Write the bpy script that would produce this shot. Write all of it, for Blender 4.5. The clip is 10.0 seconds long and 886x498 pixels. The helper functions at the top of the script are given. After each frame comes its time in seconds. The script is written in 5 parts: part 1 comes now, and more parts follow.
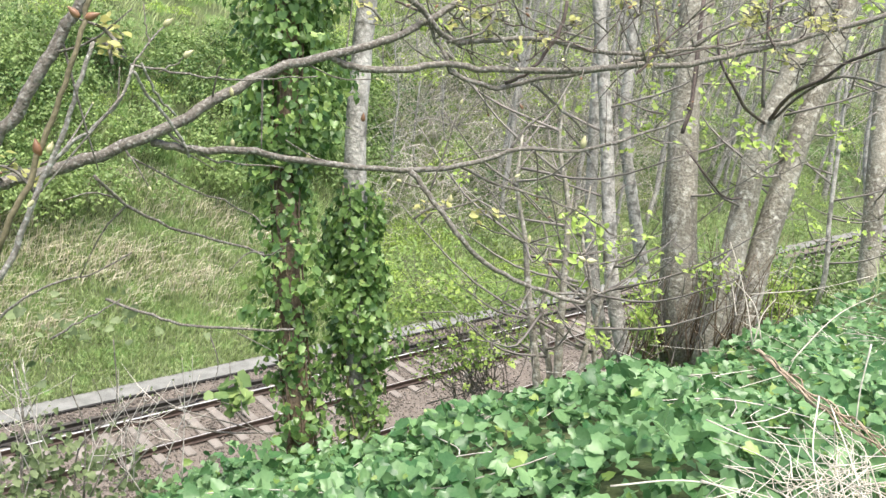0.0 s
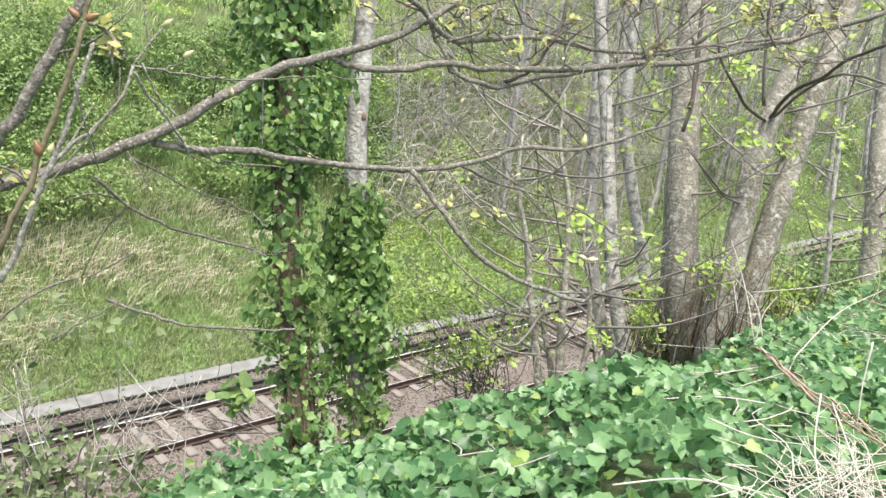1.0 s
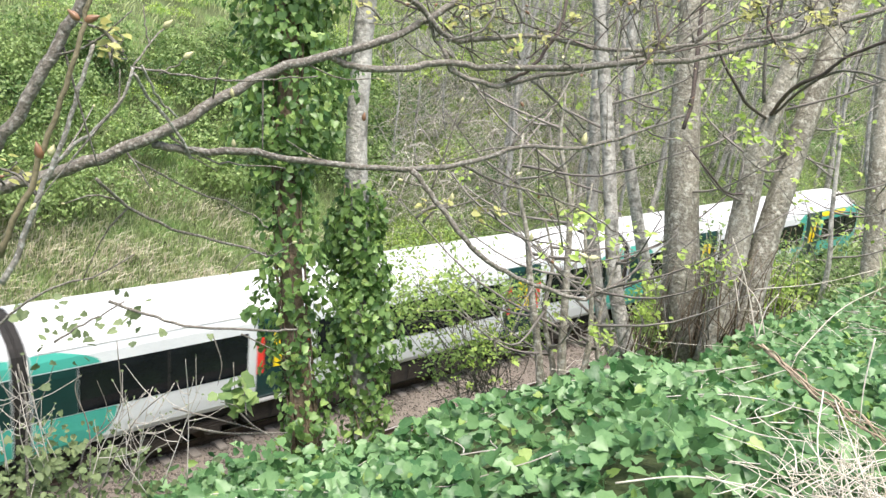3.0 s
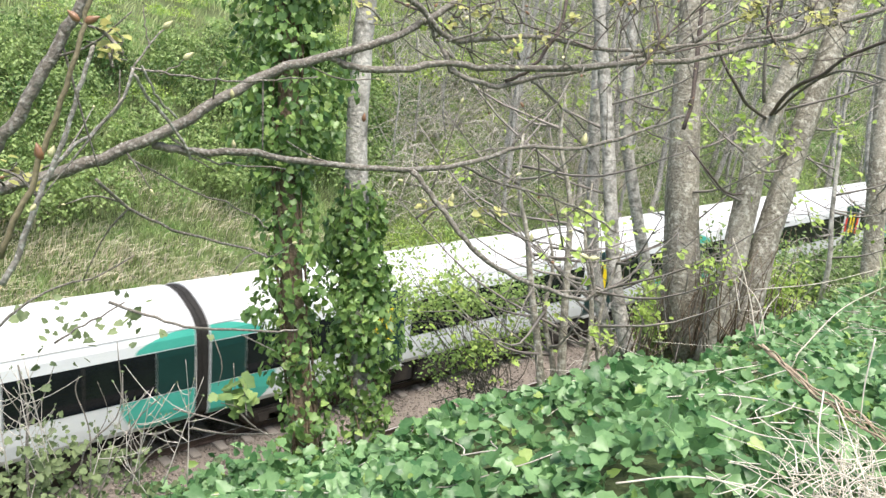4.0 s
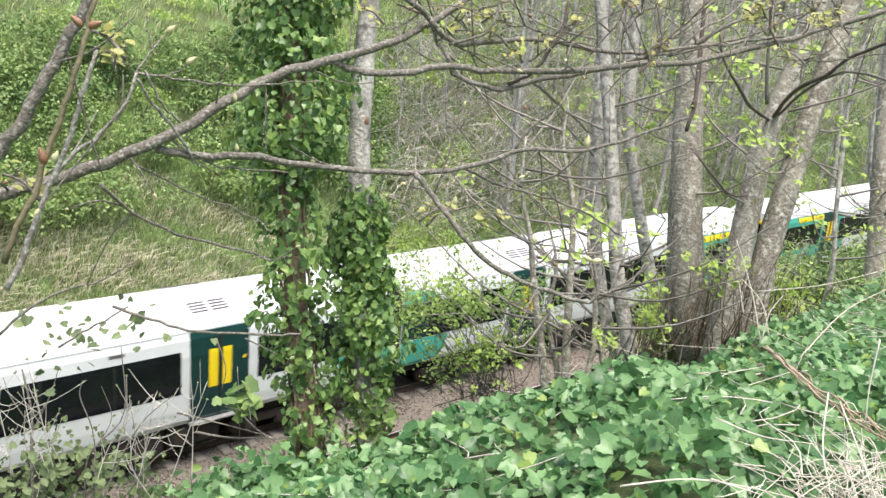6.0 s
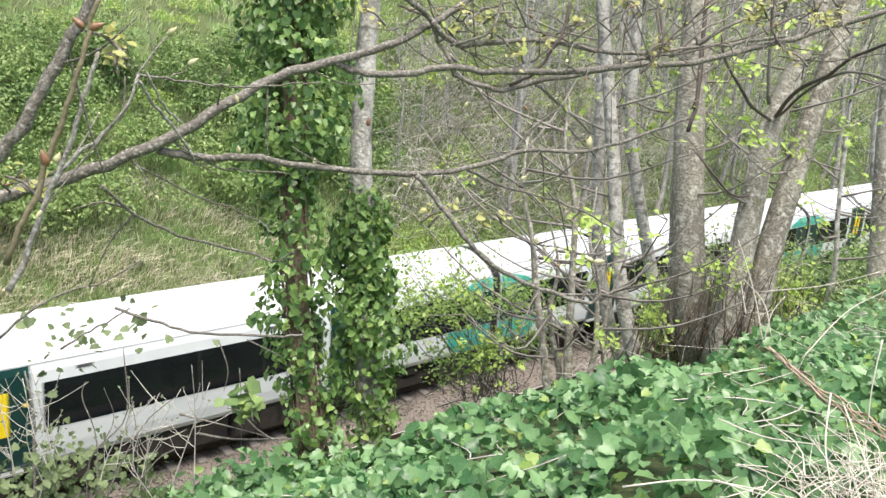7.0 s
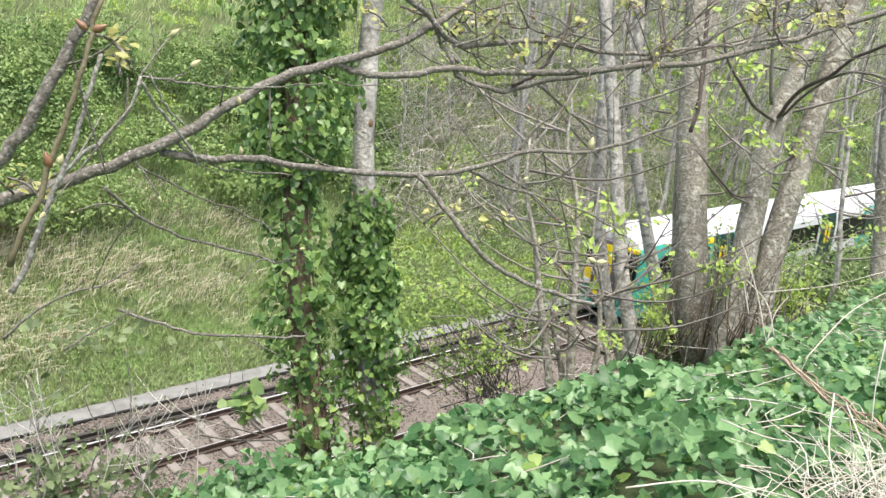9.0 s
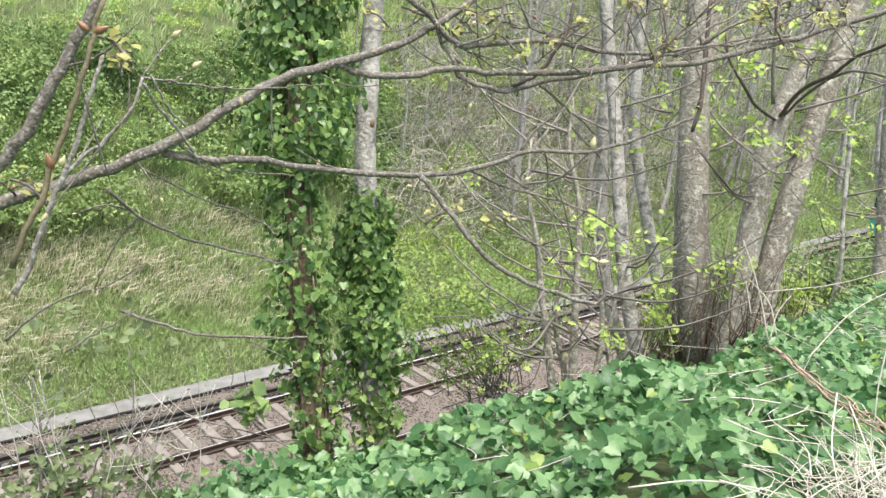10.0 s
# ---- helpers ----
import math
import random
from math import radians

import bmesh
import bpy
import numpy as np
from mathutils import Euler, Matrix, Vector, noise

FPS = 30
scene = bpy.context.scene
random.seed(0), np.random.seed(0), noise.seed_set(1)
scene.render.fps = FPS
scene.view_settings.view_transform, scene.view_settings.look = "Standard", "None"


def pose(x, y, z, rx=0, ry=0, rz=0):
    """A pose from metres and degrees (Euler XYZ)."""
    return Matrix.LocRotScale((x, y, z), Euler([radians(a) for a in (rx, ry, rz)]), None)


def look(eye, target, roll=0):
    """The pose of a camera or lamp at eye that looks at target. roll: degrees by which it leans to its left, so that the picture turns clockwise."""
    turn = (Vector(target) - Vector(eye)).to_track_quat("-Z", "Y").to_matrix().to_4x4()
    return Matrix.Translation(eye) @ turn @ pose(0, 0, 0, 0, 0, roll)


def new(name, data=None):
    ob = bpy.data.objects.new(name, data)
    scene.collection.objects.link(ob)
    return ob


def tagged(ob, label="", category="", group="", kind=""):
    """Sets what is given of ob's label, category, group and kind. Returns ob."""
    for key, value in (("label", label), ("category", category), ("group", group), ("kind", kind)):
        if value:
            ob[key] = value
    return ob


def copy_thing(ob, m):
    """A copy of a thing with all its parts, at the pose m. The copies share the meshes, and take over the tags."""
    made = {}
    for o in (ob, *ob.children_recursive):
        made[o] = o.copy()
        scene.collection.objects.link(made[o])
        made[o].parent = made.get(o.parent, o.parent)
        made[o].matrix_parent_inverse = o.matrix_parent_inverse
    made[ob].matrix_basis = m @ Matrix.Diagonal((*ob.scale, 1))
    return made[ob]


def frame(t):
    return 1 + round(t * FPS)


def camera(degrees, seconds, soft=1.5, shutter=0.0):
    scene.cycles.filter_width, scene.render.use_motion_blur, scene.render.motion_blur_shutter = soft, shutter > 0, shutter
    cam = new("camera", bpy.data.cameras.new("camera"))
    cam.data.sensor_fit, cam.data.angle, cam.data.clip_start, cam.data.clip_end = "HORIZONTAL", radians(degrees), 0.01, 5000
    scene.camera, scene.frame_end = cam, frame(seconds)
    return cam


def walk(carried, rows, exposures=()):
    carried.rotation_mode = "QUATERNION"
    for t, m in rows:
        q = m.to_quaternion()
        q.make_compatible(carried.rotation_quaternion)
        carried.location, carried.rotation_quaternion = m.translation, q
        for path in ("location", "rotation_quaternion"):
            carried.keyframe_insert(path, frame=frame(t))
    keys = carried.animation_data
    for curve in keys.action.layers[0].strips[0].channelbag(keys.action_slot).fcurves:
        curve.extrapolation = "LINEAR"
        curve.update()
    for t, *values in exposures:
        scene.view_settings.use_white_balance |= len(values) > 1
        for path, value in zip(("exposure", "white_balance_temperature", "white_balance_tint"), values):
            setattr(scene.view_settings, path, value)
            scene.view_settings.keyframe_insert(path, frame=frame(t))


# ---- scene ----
cam = camera(54.57, 10.0, soft=1.45, shutter=0.1)
PATH = [
    (0, pose(0, -17.41, 11.20, 73.344, -7.008, -41.603)),
    (0.5, pose(0, -17.41, 11.20, 73.322, -6.865, -41.610)),
    (1, pose(0, -17.41, 11.20, 73.297, -6.764, -41.605)),
    (1.5, pose(0, -17.41, 11.20, 73.287, -6.691, -41.600)),
    (2, pose(0, -17.41, 11.20, 73.267, -6.565, -41.630)),
    (2.5, pose(0, -17.41, 11.20, 73.260, -6.442, -41.638)),
    (4, pose(0, -17.41, 11.20, 73.289, -6.304, -41.651)),
    (4.5, pose(0, -17.41, 11.20, 73.339, -6.282, -41.614)),
    (5, pose(0, -17.41, 11.20, 73.372, -6.174, -41.595)),
    (5.5, pose(0, -17.41, 11.20, 73.423, -6.107, -41.559)),
    (7, pose(0, -17.41, 11.20, 73.530, -5.883, -41.427)),
    (7.5, pose(0, -17.41, 11.20, 73.538, -5.897, -41.360)),
    (8, pose(0, -17.41, 11.20, 73.595, -5.722, -41.364)),
    (8.5, pose(0, -17.41, 11.20, 73.625, -5.658, -41.352)),
    (9, pose(0, -17.41, 11.20, 73.580, -5.754, -41.285)),
    (9.5, pose(0, -17.41, 11.20, 73.572, -5.707, -41.323)),
    (10, pose(0, -17.41, 11.20, 73.591, -5.565, -41.207)),
]
walk(cam, PATH, exposures=[(0, 1.03), (4, 0.92), (5.5, 0.86), (10, 0.90)])

# ---- light: bright overcast spring day ----
world = bpy.data.worlds.new("sky")
scene.world = world
world.use_nodes = True
wn = world.node_tree.nodes
sky = wn.new("ShaderNodeTexSky")
sky.sky_type, sky.sun_disc = "NISHITA", False
sky.sun_elevation, sky.sun_rotation = radians(76), radians(200)
sky.dust_density, sky.ozone_density = 4.0, 1.0
wn["Background"].inputs["Strength"].default_value = 0.13
world.node_tree.links.new(sky.outputs[0], wn["Background"].inputs["Color"])
sun = new("sun", bpy.data.lights.new("sun", "SUN"))
sun.data.energy, sun.data.angle, sun.data.color = 3.1, radians(40), (1.0, 0.96, 0.88)
sun.matrix_world = look((0, 0, 60), (60 * math.tan(radians(14)) * math.sin(radians(20)), 60 * math.tan(radians(14)) * math.cos(radians(20)), 0))


# ---- materials ----
def material(name, a, b, rough=0.7, scale=8.0, fine=60.0, bump=0.15, metal=0.0, island=0.0, spec=0.5, thin=False, third=None, spots=0.0):
    """Two colours mixed by noise at two scales, with fine relief; island: how far each loose piece varies by itself."""
    m = bpy.data.materials.new(name)
    m.use_nodes = True
    n, l = m.node_tree.nodes, m.node_tree.links
    s = n["Principled BSDF"]
    co = n.new("ShaderNodeTexCoord")
    n1, n2 = n.new("ShaderNodeTexNoise"), n.new("ShaderNodeTexNoise")
    n1.inputs["Scale"].default_value, n2.inputs["Scale"].default_value = scale, fine
    n1.inputs["Detail"].default_value, n2.inputs["Detail"].default_value = 4, 3
    for k in (n1, n2):
        l.new(co.outputs["Object"], k.inputs["Vector"])
    mix = n.new("ShaderNodeMix")
    mix.data_type = "RGBA"
    mix.inputs[6].default_value, mix.inputs[7].default_value = (*a, 1), (*b, 1)
    add = n.new("ShaderNodeMath")
    add.operation = "MULTIPLY_ADD"
    add.inputs[1].default_value = 0.5
    l.new(n2.outputs["Fac"], add.inputs[0])
    half = n.new("ShaderNodeMath")
    half.operation = "MULTIPLY"
    half.inputs[1].default_value = 0.5
    l.new(n1.outputs["Fac"], half.inputs[0])
    l.new(half.outputs[0], add.inputs[2])
    ramp = n.new("ShaderNodeMapRange")
    ramp.inputs[1].default_value, ramp.inputs[2].default_value = 0.36, 0.64
    l.new(add.outputs[0], ramp.inputs[0])
    fac = ramp.outputs[0]
    if island:
        g = n.new("ShaderNodeNewGeometry")
        o = n.new("ShaderNodeObjectInfo")
        both = n.new("ShaderNodeMath")
        both.operation = "ADD"
        l.new(g.outputs["Random Per Island"], both.inputs[0])
        l.new(o.outputs["Random"], both.inputs[1])
        fr = n.new("ShaderNodeMath")
        fr.operation = "FRACT"
        l.new(both.outputs[0], fr.inputs[0])
        mf = n.new("ShaderNodeMix")
        mf.inputs[0].default_value = island
        l.new(fac, mf.inputs[2])
        l.new(fr.outputs[0], mf.inputs[3])
        fac = mf.outputs[0]
    l.new(fac, mix.inputs[0])
    col = mix.outputs[2]
    if third:
        n3 = n.new("ShaderNodeTexNoise")
        n3.inputs["Scale"].default_value = spots or scale * 0.35
        n3.inputs["Detail"].default_value = 3
        l.new(co.outputs["Object"], n3.inputs["Vector"])
        r3 = n.new("ShaderNodeMapRange")
        r3.inputs[1].default_value, r3.inputs[2].default_value = (0.50, 0.68) if spots else (0.48, 0.62)
        l.new(n3.outputs["Fac"], r3.inputs[0])
        m3 = n.new("ShaderNodeMix")
        m3.data_type = "RGBA"
        m3.inputs[7].default_value = (*third, 1)
        l.new(col, m3.inputs[6])
        l.new(r3.outputs[0], m3.inputs[0])
        col = m3.outputs[2]
    l.new(col, s.inputs["Base Color"])
    s.inputs["Roughness"].default_value, s.inputs["Metallic"].default_value = rough, metal
    s.inputs["Specular IOR Level"].default_value = spec
    if bump:
        bp = n.new("ShaderNodeBump")
        bp.inputs["Strength"].default_value, bp.inputs["Distance"].default_value = bump, 0.02
        l.new(n2.outputs["Fac"], bp.inputs["Height"])
        l.new(bp.outputs[0], s.inputs["Normal"])
    if thin:
        tr = n.new("ShaderNodeBsdfTranslucent")
        l.new(col, tr.inputs["Color"])
        ms = n.new("ShaderNodeMixShader")
        ms.inputs[0].default_value = 0.35
        l.new(s.outputs[0], ms.inputs[1])
        l.new(tr.outputs[0], ms.inputs[2])
        l.new(ms.outputs[0], n["Material Output"].inputs["Surface"])
    return m


M = dict(
    soil=material("soil", (0.055, 0.07, 0.028), (0.12, 0.15, 0.06), 0.95, 3, 40, 0.5, third=(0.11, 0.19, 0.05)),
    ballast=material("ballast", (0.07, 0.058, 0.048), (0.18, 0.152, 0.128), 0.95, 6, 30, 1.0, island=0.7),
    stone=material("ballast_stone", (0.055, 0.046, 0.038), (0.29, 0.25, 0.215), 0.95, 6, 90, 0.3, island=0.85),
    sleeper=material("sleeper_concrete", (0.17, 0.15, 0.13), (0.28, 0.25, 0.22), 0.9, 5, 50, 0.3, island=0.3),
    rail=material("rusty_rail", (0.035, 0.024, 0.019), (0.085, 0.055, 0.042), 0.75, 6, 80, 0.3),
    shine=material("polished_steel", (0.62, 0.61, 0.60), (0.80, 0.79, 0.77), 0.32, 4, 60, 0.05, metal=0.45),
    conductor=material("conductor_steel", (0.03, 0.028, 0.026), (0.08, 0.07, 0.06), 0.6, 6, 60, 0.2),
    insulator=material("insulator", (0.35, 0.33, 0.30), (0.5, 0.48, 0.45), 0.5, 8, 60, 0.1),
    concrete=material("trough_concrete", (0.14, 0.14, 0.13), (0.26, 0.26, 0.245), 0.9, 3, 60, 0.3),
    white=material("white_paint", (0.62, 0.65, 0.67), (0.72, 0.745, 0.76), 0.3, 2, 30, 0.02),
    roofwhite=material("roof_paint", (0.50, 0.51, 0.515), (0.60, 0.605, 0.61), 0.5, 1.5, 20, 0.03),
    green=material("green_paint", (0.055, 0.36, 0.29), (0.075, 0.42, 0.34), 0.3, 2, 30, 0.02),
    darkgreen=material("dark_green_paint", (0.004, 0.030, 0.030), (0.008, 0.045, 0.043), 0.3, 2, 30, 0.02),
    yellow=material("yellow_paint", (0.85, 0.62, 0.01), (0.9, 0.68, 0.02), 0.4, 3, 30, 0.02),
    red=material("red_paint", (0.75, 0.04, 0.03), (0.82, 0.06, 0.04), 0.4, 3, 30, 0.02),
    glass=material("tinted_glass", (0.004, 0.006, 0.008), (0.010, 0.013, 0.016), 0.06, 2, 30, 0.0, spec=0.3),
    black=material("black_underframe", (0.006, 0.0055, 0.005), (0.022, 0.019, 0.017), 0.85, 4, 40, 0.3),
    dust=material("brake_dust", (0.018, 0.014, 0.011), (0.045, 0.036, 0.029), 0.9, 4, 40, 0.3),
    grey=material("grey_gangway", (0.06, 0.055, 0.06), (0.11, 0.10, 0.11), 0.7, 4, 40, 0.2),
    silver=material("silver_trim", (0.5, 0.5, 0.5), (0.65, 0.65, 0.65), 0.4, 4, 40, 0.05, metal=0.6),
    seam=material("roof_seam", (0.30, 0.30, 0.30), (0.40, 0.40, 0.40), 0.6, 4, 40, 0.05),
    lampglass=material("lamp_lens", (0.7, 0.7, 0.7), (0.8, 0.8, 0.8), 0.1, 4, 40, 0.0),
    ivy=material("ivy_leaf", (0.03, 0.12, 0.035), (0.28, 0.46, 0.20), 0.3, 5, 60, 0.1, island=0.8, thin=True),
    climber=material("climbing_ivy_leaf", (0.028, 0.09, 0.02), (0.28, 0.43, 0.13), 0.32, 5, 60, 0.1, island=0.8, thin=True),
    ivyyellow=material("young_ivy_leaf", (0.17, 0.30, 0.06), (0.37, 0.48, 0.15), 0.4, 5, 60, 0.1, island=0.7, thin=True),
    leaf=material("shrub_leaf", (0.04, 0.115, 0.025), (0.43, 0.55, 0.20), 0.5, 0.45, 6, 0.0, island=0.4, thin=True),
    lime=material("fresh_spring_leaf", (0.25, 0.40, 0.06), (0.52, 0.63, 0.17), 0.5, 3, 40, 0.1, island=0.6, thin=True),
    grass=material("grass_blade", (0.22, 0.32, 0.10), (0.52, 0.58, 0.32), 0.6, 0.5, 6, 0.0, island=0.5, thin=True),
    meadow=material("meadow_grass", (0.38, 0.46, 0.19), (0.66, 0.70, 0.42), 0.6, 0.4, 6, 0.0, island=0.5, thin=True),
    straw=material("dry_grass", (0.58, 0.52, 0.40), (0.90, 0.83, 0.68), 0.8, 1, 20, 0.0, island=0.6, thin=True),
    bark=material("grey_bark", (0.14, 0.125, 0.095), (0.36, 0.335, 0.27), 0.9, 2.2, 45, 0.8, third=(0.49, 0.47, 0.40), spots=20),
    palebark=material("pale_bark", (0.23, 0.22, 0.195), (0.54, 0.52, 0.47), 0.85, 3, 40, 0.7, third=(0.14, 0.135, 0.115), spots=11),
    brownbark=material("brown_bark", (0.10, 0.07, 0.045), (0.23, 0.17, 0.115), 0.9, 6, 50, 0.6),
    twig=material("twig_bark", (0.095, 0.082, 0.066), (0.19, 0.17, 0.14), 0.8, 7, 150, 0.4, third=(0.31, 0.295, 0.26), spots=120),
    lichen=material("lichened_twig", (0.15, 0.135, 0.11), (0.34, 0.32, 0.28), 0.85, 14, 130, 0.4, third=(0.50, 0.49, 0.45), spots=90),
    shoot=material("olive_shoot_bark", (0.10, 0.085, 0.045), (0.22, 0.19, 0.11), 0.7, 12, 120, 0.2),
    # deep shrub green with the shade of gaps and hollows in its colour
    thicket=material("thicket_shade_leaf", (0.012, 0.05, 0.012), (0.15, 0.27, 0.07), 0.45, 0.5, 40, 0.1, island=0.45, thin=True),
    darktwig=material("dark_twig", (0.06, 0.045, 0.04), (0.15, 0.115, 0.10), 0.85, 10, 80, 0.3),
    greytwig=material("grey_twig", (0.14, 0.12, 0.105), (0.34, 0.31, 0.28), 0.85, 10, 80, 0.0, island=0.6),
    deadstem=material("dead_stem", (0.20, 0.14, 0.095), (0.46, 0.37, 0.27), 0.85, 12, 80, 0.3, island=0.6),
    bramble=material("bramble_stem", (0.38, 0.34, 0.30), (0.74, 0.68, 0.61), 0.85, 3, 60, 0.0, island=0.7),
    budleaf=material("bud_leaf", (0.34, 0.36, 0.10), (0.58, 0.54, 0.22), 0.5, 10, 60, 0.1, island=0.7, thin=True),
    olive=material("hazel_leaf", (0.13, 0.24, 0.05), (0.38, 0.50, 0.15), 0.5, 3, 40, 0.1, island=0.7, thin=True),
    dull=material("dusty_leaf", (0.05, 0.085, 0.03), (0.30, 0.37, 0.17), 0.6, 4, 40, 0.1, island=0.6, thin=True),
    stalk=material("bleached_stalk", (0.46, 0.40, 0.32), (0.80, 0.74, 0.65), 0.75, 6, 60, 0.1, island=0.5),
    bud=material("bud_scale", (0.17, 0.08, 0.04), (0.32, 0.18, 0.10), 0.4, 20, 90, 0.1),
    sprout=material("bud_sprout", (0.42, 0.40, 0.20), (0.58, 0.54, 0.32), 0.6, 20, 90, 0.1),
)


# ---- building helpers ----
def mesh_object(name, verts, faces, mat, parent=None, label="", smooth=False):
    me = bpy.data.meshes.new(name)
    me.from_pydata([tuple(v) for v in verts], [], [tuple(f) for f in faces])
    me.materials.append(mat)
    if smooth:
        me.shade_smooth()
    ob = new(name, me)
    if parent:
        ob.parent = parent
    if label:
        ob["label"] = label
    return ob


def part(name, bm, mat, parent=None, label="", smooth=False):
    me = bpy.data.meshes.new(name)
    bm.to_mesh(me)
    bm.free()
    me.materials.append(mat)
    if smooth:
        me.shade_smooth()
    ob = new(name, me)
    if parent:
        ob.parent = parent
    if label:
        ob["label"] = label
    return ob


def block(x0, x1, y0, y1, z0, z1, bevel=0.0, bm=None):
    bm = bm or bmesh.new()
    r = bmesh.ops.create_cube(bm, size=1.0, matrix=Matrix.Translation(((x0 + x1) / 2, (y0 + y1) / 2, (z0 + z1) / 2)) @ Matrix.Diagonal((x1 - x0, y1 - y0, z1 - z0, 1)))
    if bevel:
        es = list({e for v in r["verts"] for e in v.link_edges})
        bmesh.ops.bevel(bm, geom=es, offset=bevel, segments=2, affect="EDGES")
    return bm


def thing(name, label, category, at=(0, 0, 0), group="", kind=""):
    ob = new(name)
    ob.location = at
    return tagged(ob, label, category, group, kind)


def glide(points, n):
    """A smooth line of n points through the given ones."""
    p = [np.array(q, float) for q in points]
    if len(p) == 2:
        return [p[0] + (p[1] - p[0]) * k / (n - 1) for k in range(n)]
    p = [2 * p[0] - p[1]] + p + [2 * p[-1] - p[-2]]
    out, m = [], len(p) - 3
    for k in range(n):
        s = min(k * m / (n - 1), m - 1e-6)
        i, f = int(s), s - int(s)
        a, b, c, d = p[i:i + 4]
        out.append(0.5 * (2 * b + (c - a) * f + (2 * a - 5 * b + 4 * c - d) * f ** 2 + (3 * b - a - 3 * c + d) * f ** 3))
    return out


class Tubes:
    """Gathers bent, tapered stems into one mesh."""
    def __init__(self):
        self.v, self.f = [], []

    def add(self, points, r0, r1, sides=6, lumps=0.0, rng=random):
        pts = [Vector(q) for q in points]
        base = len(self.v)
        side = Vector((0.3, 0.2, 1)).cross(pts[-1] - pts[0])
        if side.length < 1e-3:
            side = Vector((1, 0, 0))
        for i, q in enumerate(pts):
            d = (pts[min(i + 1, len(pts) - 1)] - pts[max(i - 1, 0)]).normalized()
            s = (side - d * side.dot(d)).normalized()
            u = d.cross(s)
            r = r0 + (r1 - r0) * i / (len(pts) - 1)
            for k in range(sides):
                a = 2 * math.pi * k / sides
                rr = r * (1 + lumps * (rng.random() - 0.5))
                self.v.append(q + (s * math.cos(a) + u * math.sin(a)) * rr)
        for i in range(len(pts) - 1):
            for k in range(sides):
                a, b = base + i * sides + k, base + i * sides + (k + 1) % sides
                self.f.append((a, b, b + sides, a + sides))
        self.f.append(tuple(base + k for k in range(sides))[::-1])
        self.f.append(tuple(base + (len(pts) - 1) * sides + k for k in range(sides)))

    def make(self, name, mat, parent=None, label=""):
        return mesh_object(name, self.v, self.f, mat, parent, label, smooth=True)


# leaf outlines in a unit square, the stalk at the origin; z folds the blade
IVY = [(0, 0.04, 0), (-0.23, -0.11, 0.02), (-0.51, 0.10, 0.09), (-0.40, 0.36, 0.05), (-0.41, 0.58, 0.07), (-0.25, 0.72, 0.03),
       (0, 1.0, -0.10), (0.25, 0.72, 0.03), (0.41, 0.58, 0.07), (0.40, 0.36, 0.05), (0.51, 0.10, 0.09), (0.23, -0.11, 0.02)]
OVAL = [(0, 0, 0), (-0.25, 0.25, 0.06), (-0.27, 0.6, 0.06), (0, 1, -0.05), (0.27, 0.6, 0.06), (0.25, 0.25, 0.06)]
FAR = [(0, 0, 0), (-0.27, 0.5, 0.07), (0, 1, -0.04), (0.27, 0.5, 0.07)]
PALM = [(0, 0, 0), (-0.18, 0.12, 0.03), (-0.50, 0.20, -0.05), (-0.30, 0.42, 0.05), (-0.46, 0.75, -0.08), (-0.14, 0.60, 0.05), (0, 1.05, -0.12),
        (0.14, 0.60, 0.05), (0.46, 0.75, -0.08), (0.30, 0.42, 0.05), (0.50, 0.20, -0.05), (0.18, 0.12, 0.03)]


def leaves(name, centres, normals, sizes, mat, parent=None, outline=OVAL, seed=1, label="", spread=0.5, hang=None):
    """Many leaves in one mesh: a fan round the middle of each; spread: how far each turns from its normal."""
    rng = np.random.default_rng(seed)
    c, nrm = np.asarray(centres, float), np.asarray(normals, float)
    n = len(c)
    nrm = nrm / np.linalg.norm(nrm, axis=1, keepdims=True) + rng.normal(0, spread, (n, 3))
    nrm /= np.linalg.norm(nrm, axis=1, keepdims=True)
    d = rng.normal(0, 1, (n, 3)) if hang is None else rng.normal(0, 0.5, (n, 3)) + np.array(hang)
    d -= nrm * (d * nrm).sum(1, keepdims=True)
    d /= np.linalg.norm(d, axis=1, keepdims=True)
    s = np.cross(d, nrm)
    o = np.array(outline)
    mid = np.array([[0, 0.42, -0.06]])
    if len(o) > 4:
        o = np.vstack([mid, o])
    k = len(o)
    sz = np.asarray(sizes, float).reshape(n, 1, 1)
    wide = rng.uniform(0.8, 1.1, (n, 1, 1))
    v = c[:, None] + sz * (s[:, None] * (o[None, :, :1] * wide) + d[:, None] * (o[None, :, 1:2] - 0.4) + nrm[:, None] * o[None, :, 2:])
    tri = np.array([(0, i, i % (k - 1) + 1) for i in range(1, k)] if k > 4 else [(0, 1, 2), (0, 2, 3)])
    f = (tri[None] + (np.arange(n) * k)[:, None, None]).reshape(-1, 3)
    return fast_mesh(name, v.reshape(-1, 3), f, mat, parent, label)


def fast_mesh(name, v, f, mat, parent=None, label=""):
    me = bpy.data.meshes.new(name)
    me.vertices.add(len(v))
    me.vertices.foreach_set("co", v.astype(np.float32).ravel())
    me.loops.add(f.size)
    me.loops.foreach_set("vertex_index", f.astype(np.int32).ravel())
    me.polygons.add(len(f))
    me.polygons.foreach_set("loop_start", np.arange(0, f.size, f.shape[1], dtype=np.int32))
    me.update(calc_edges=True)
    me.materials.append(mat)
    ob = new(name, me)
    if parent:
        ob.parent = parent
    if label:
        ob["label"] = label
    return ob


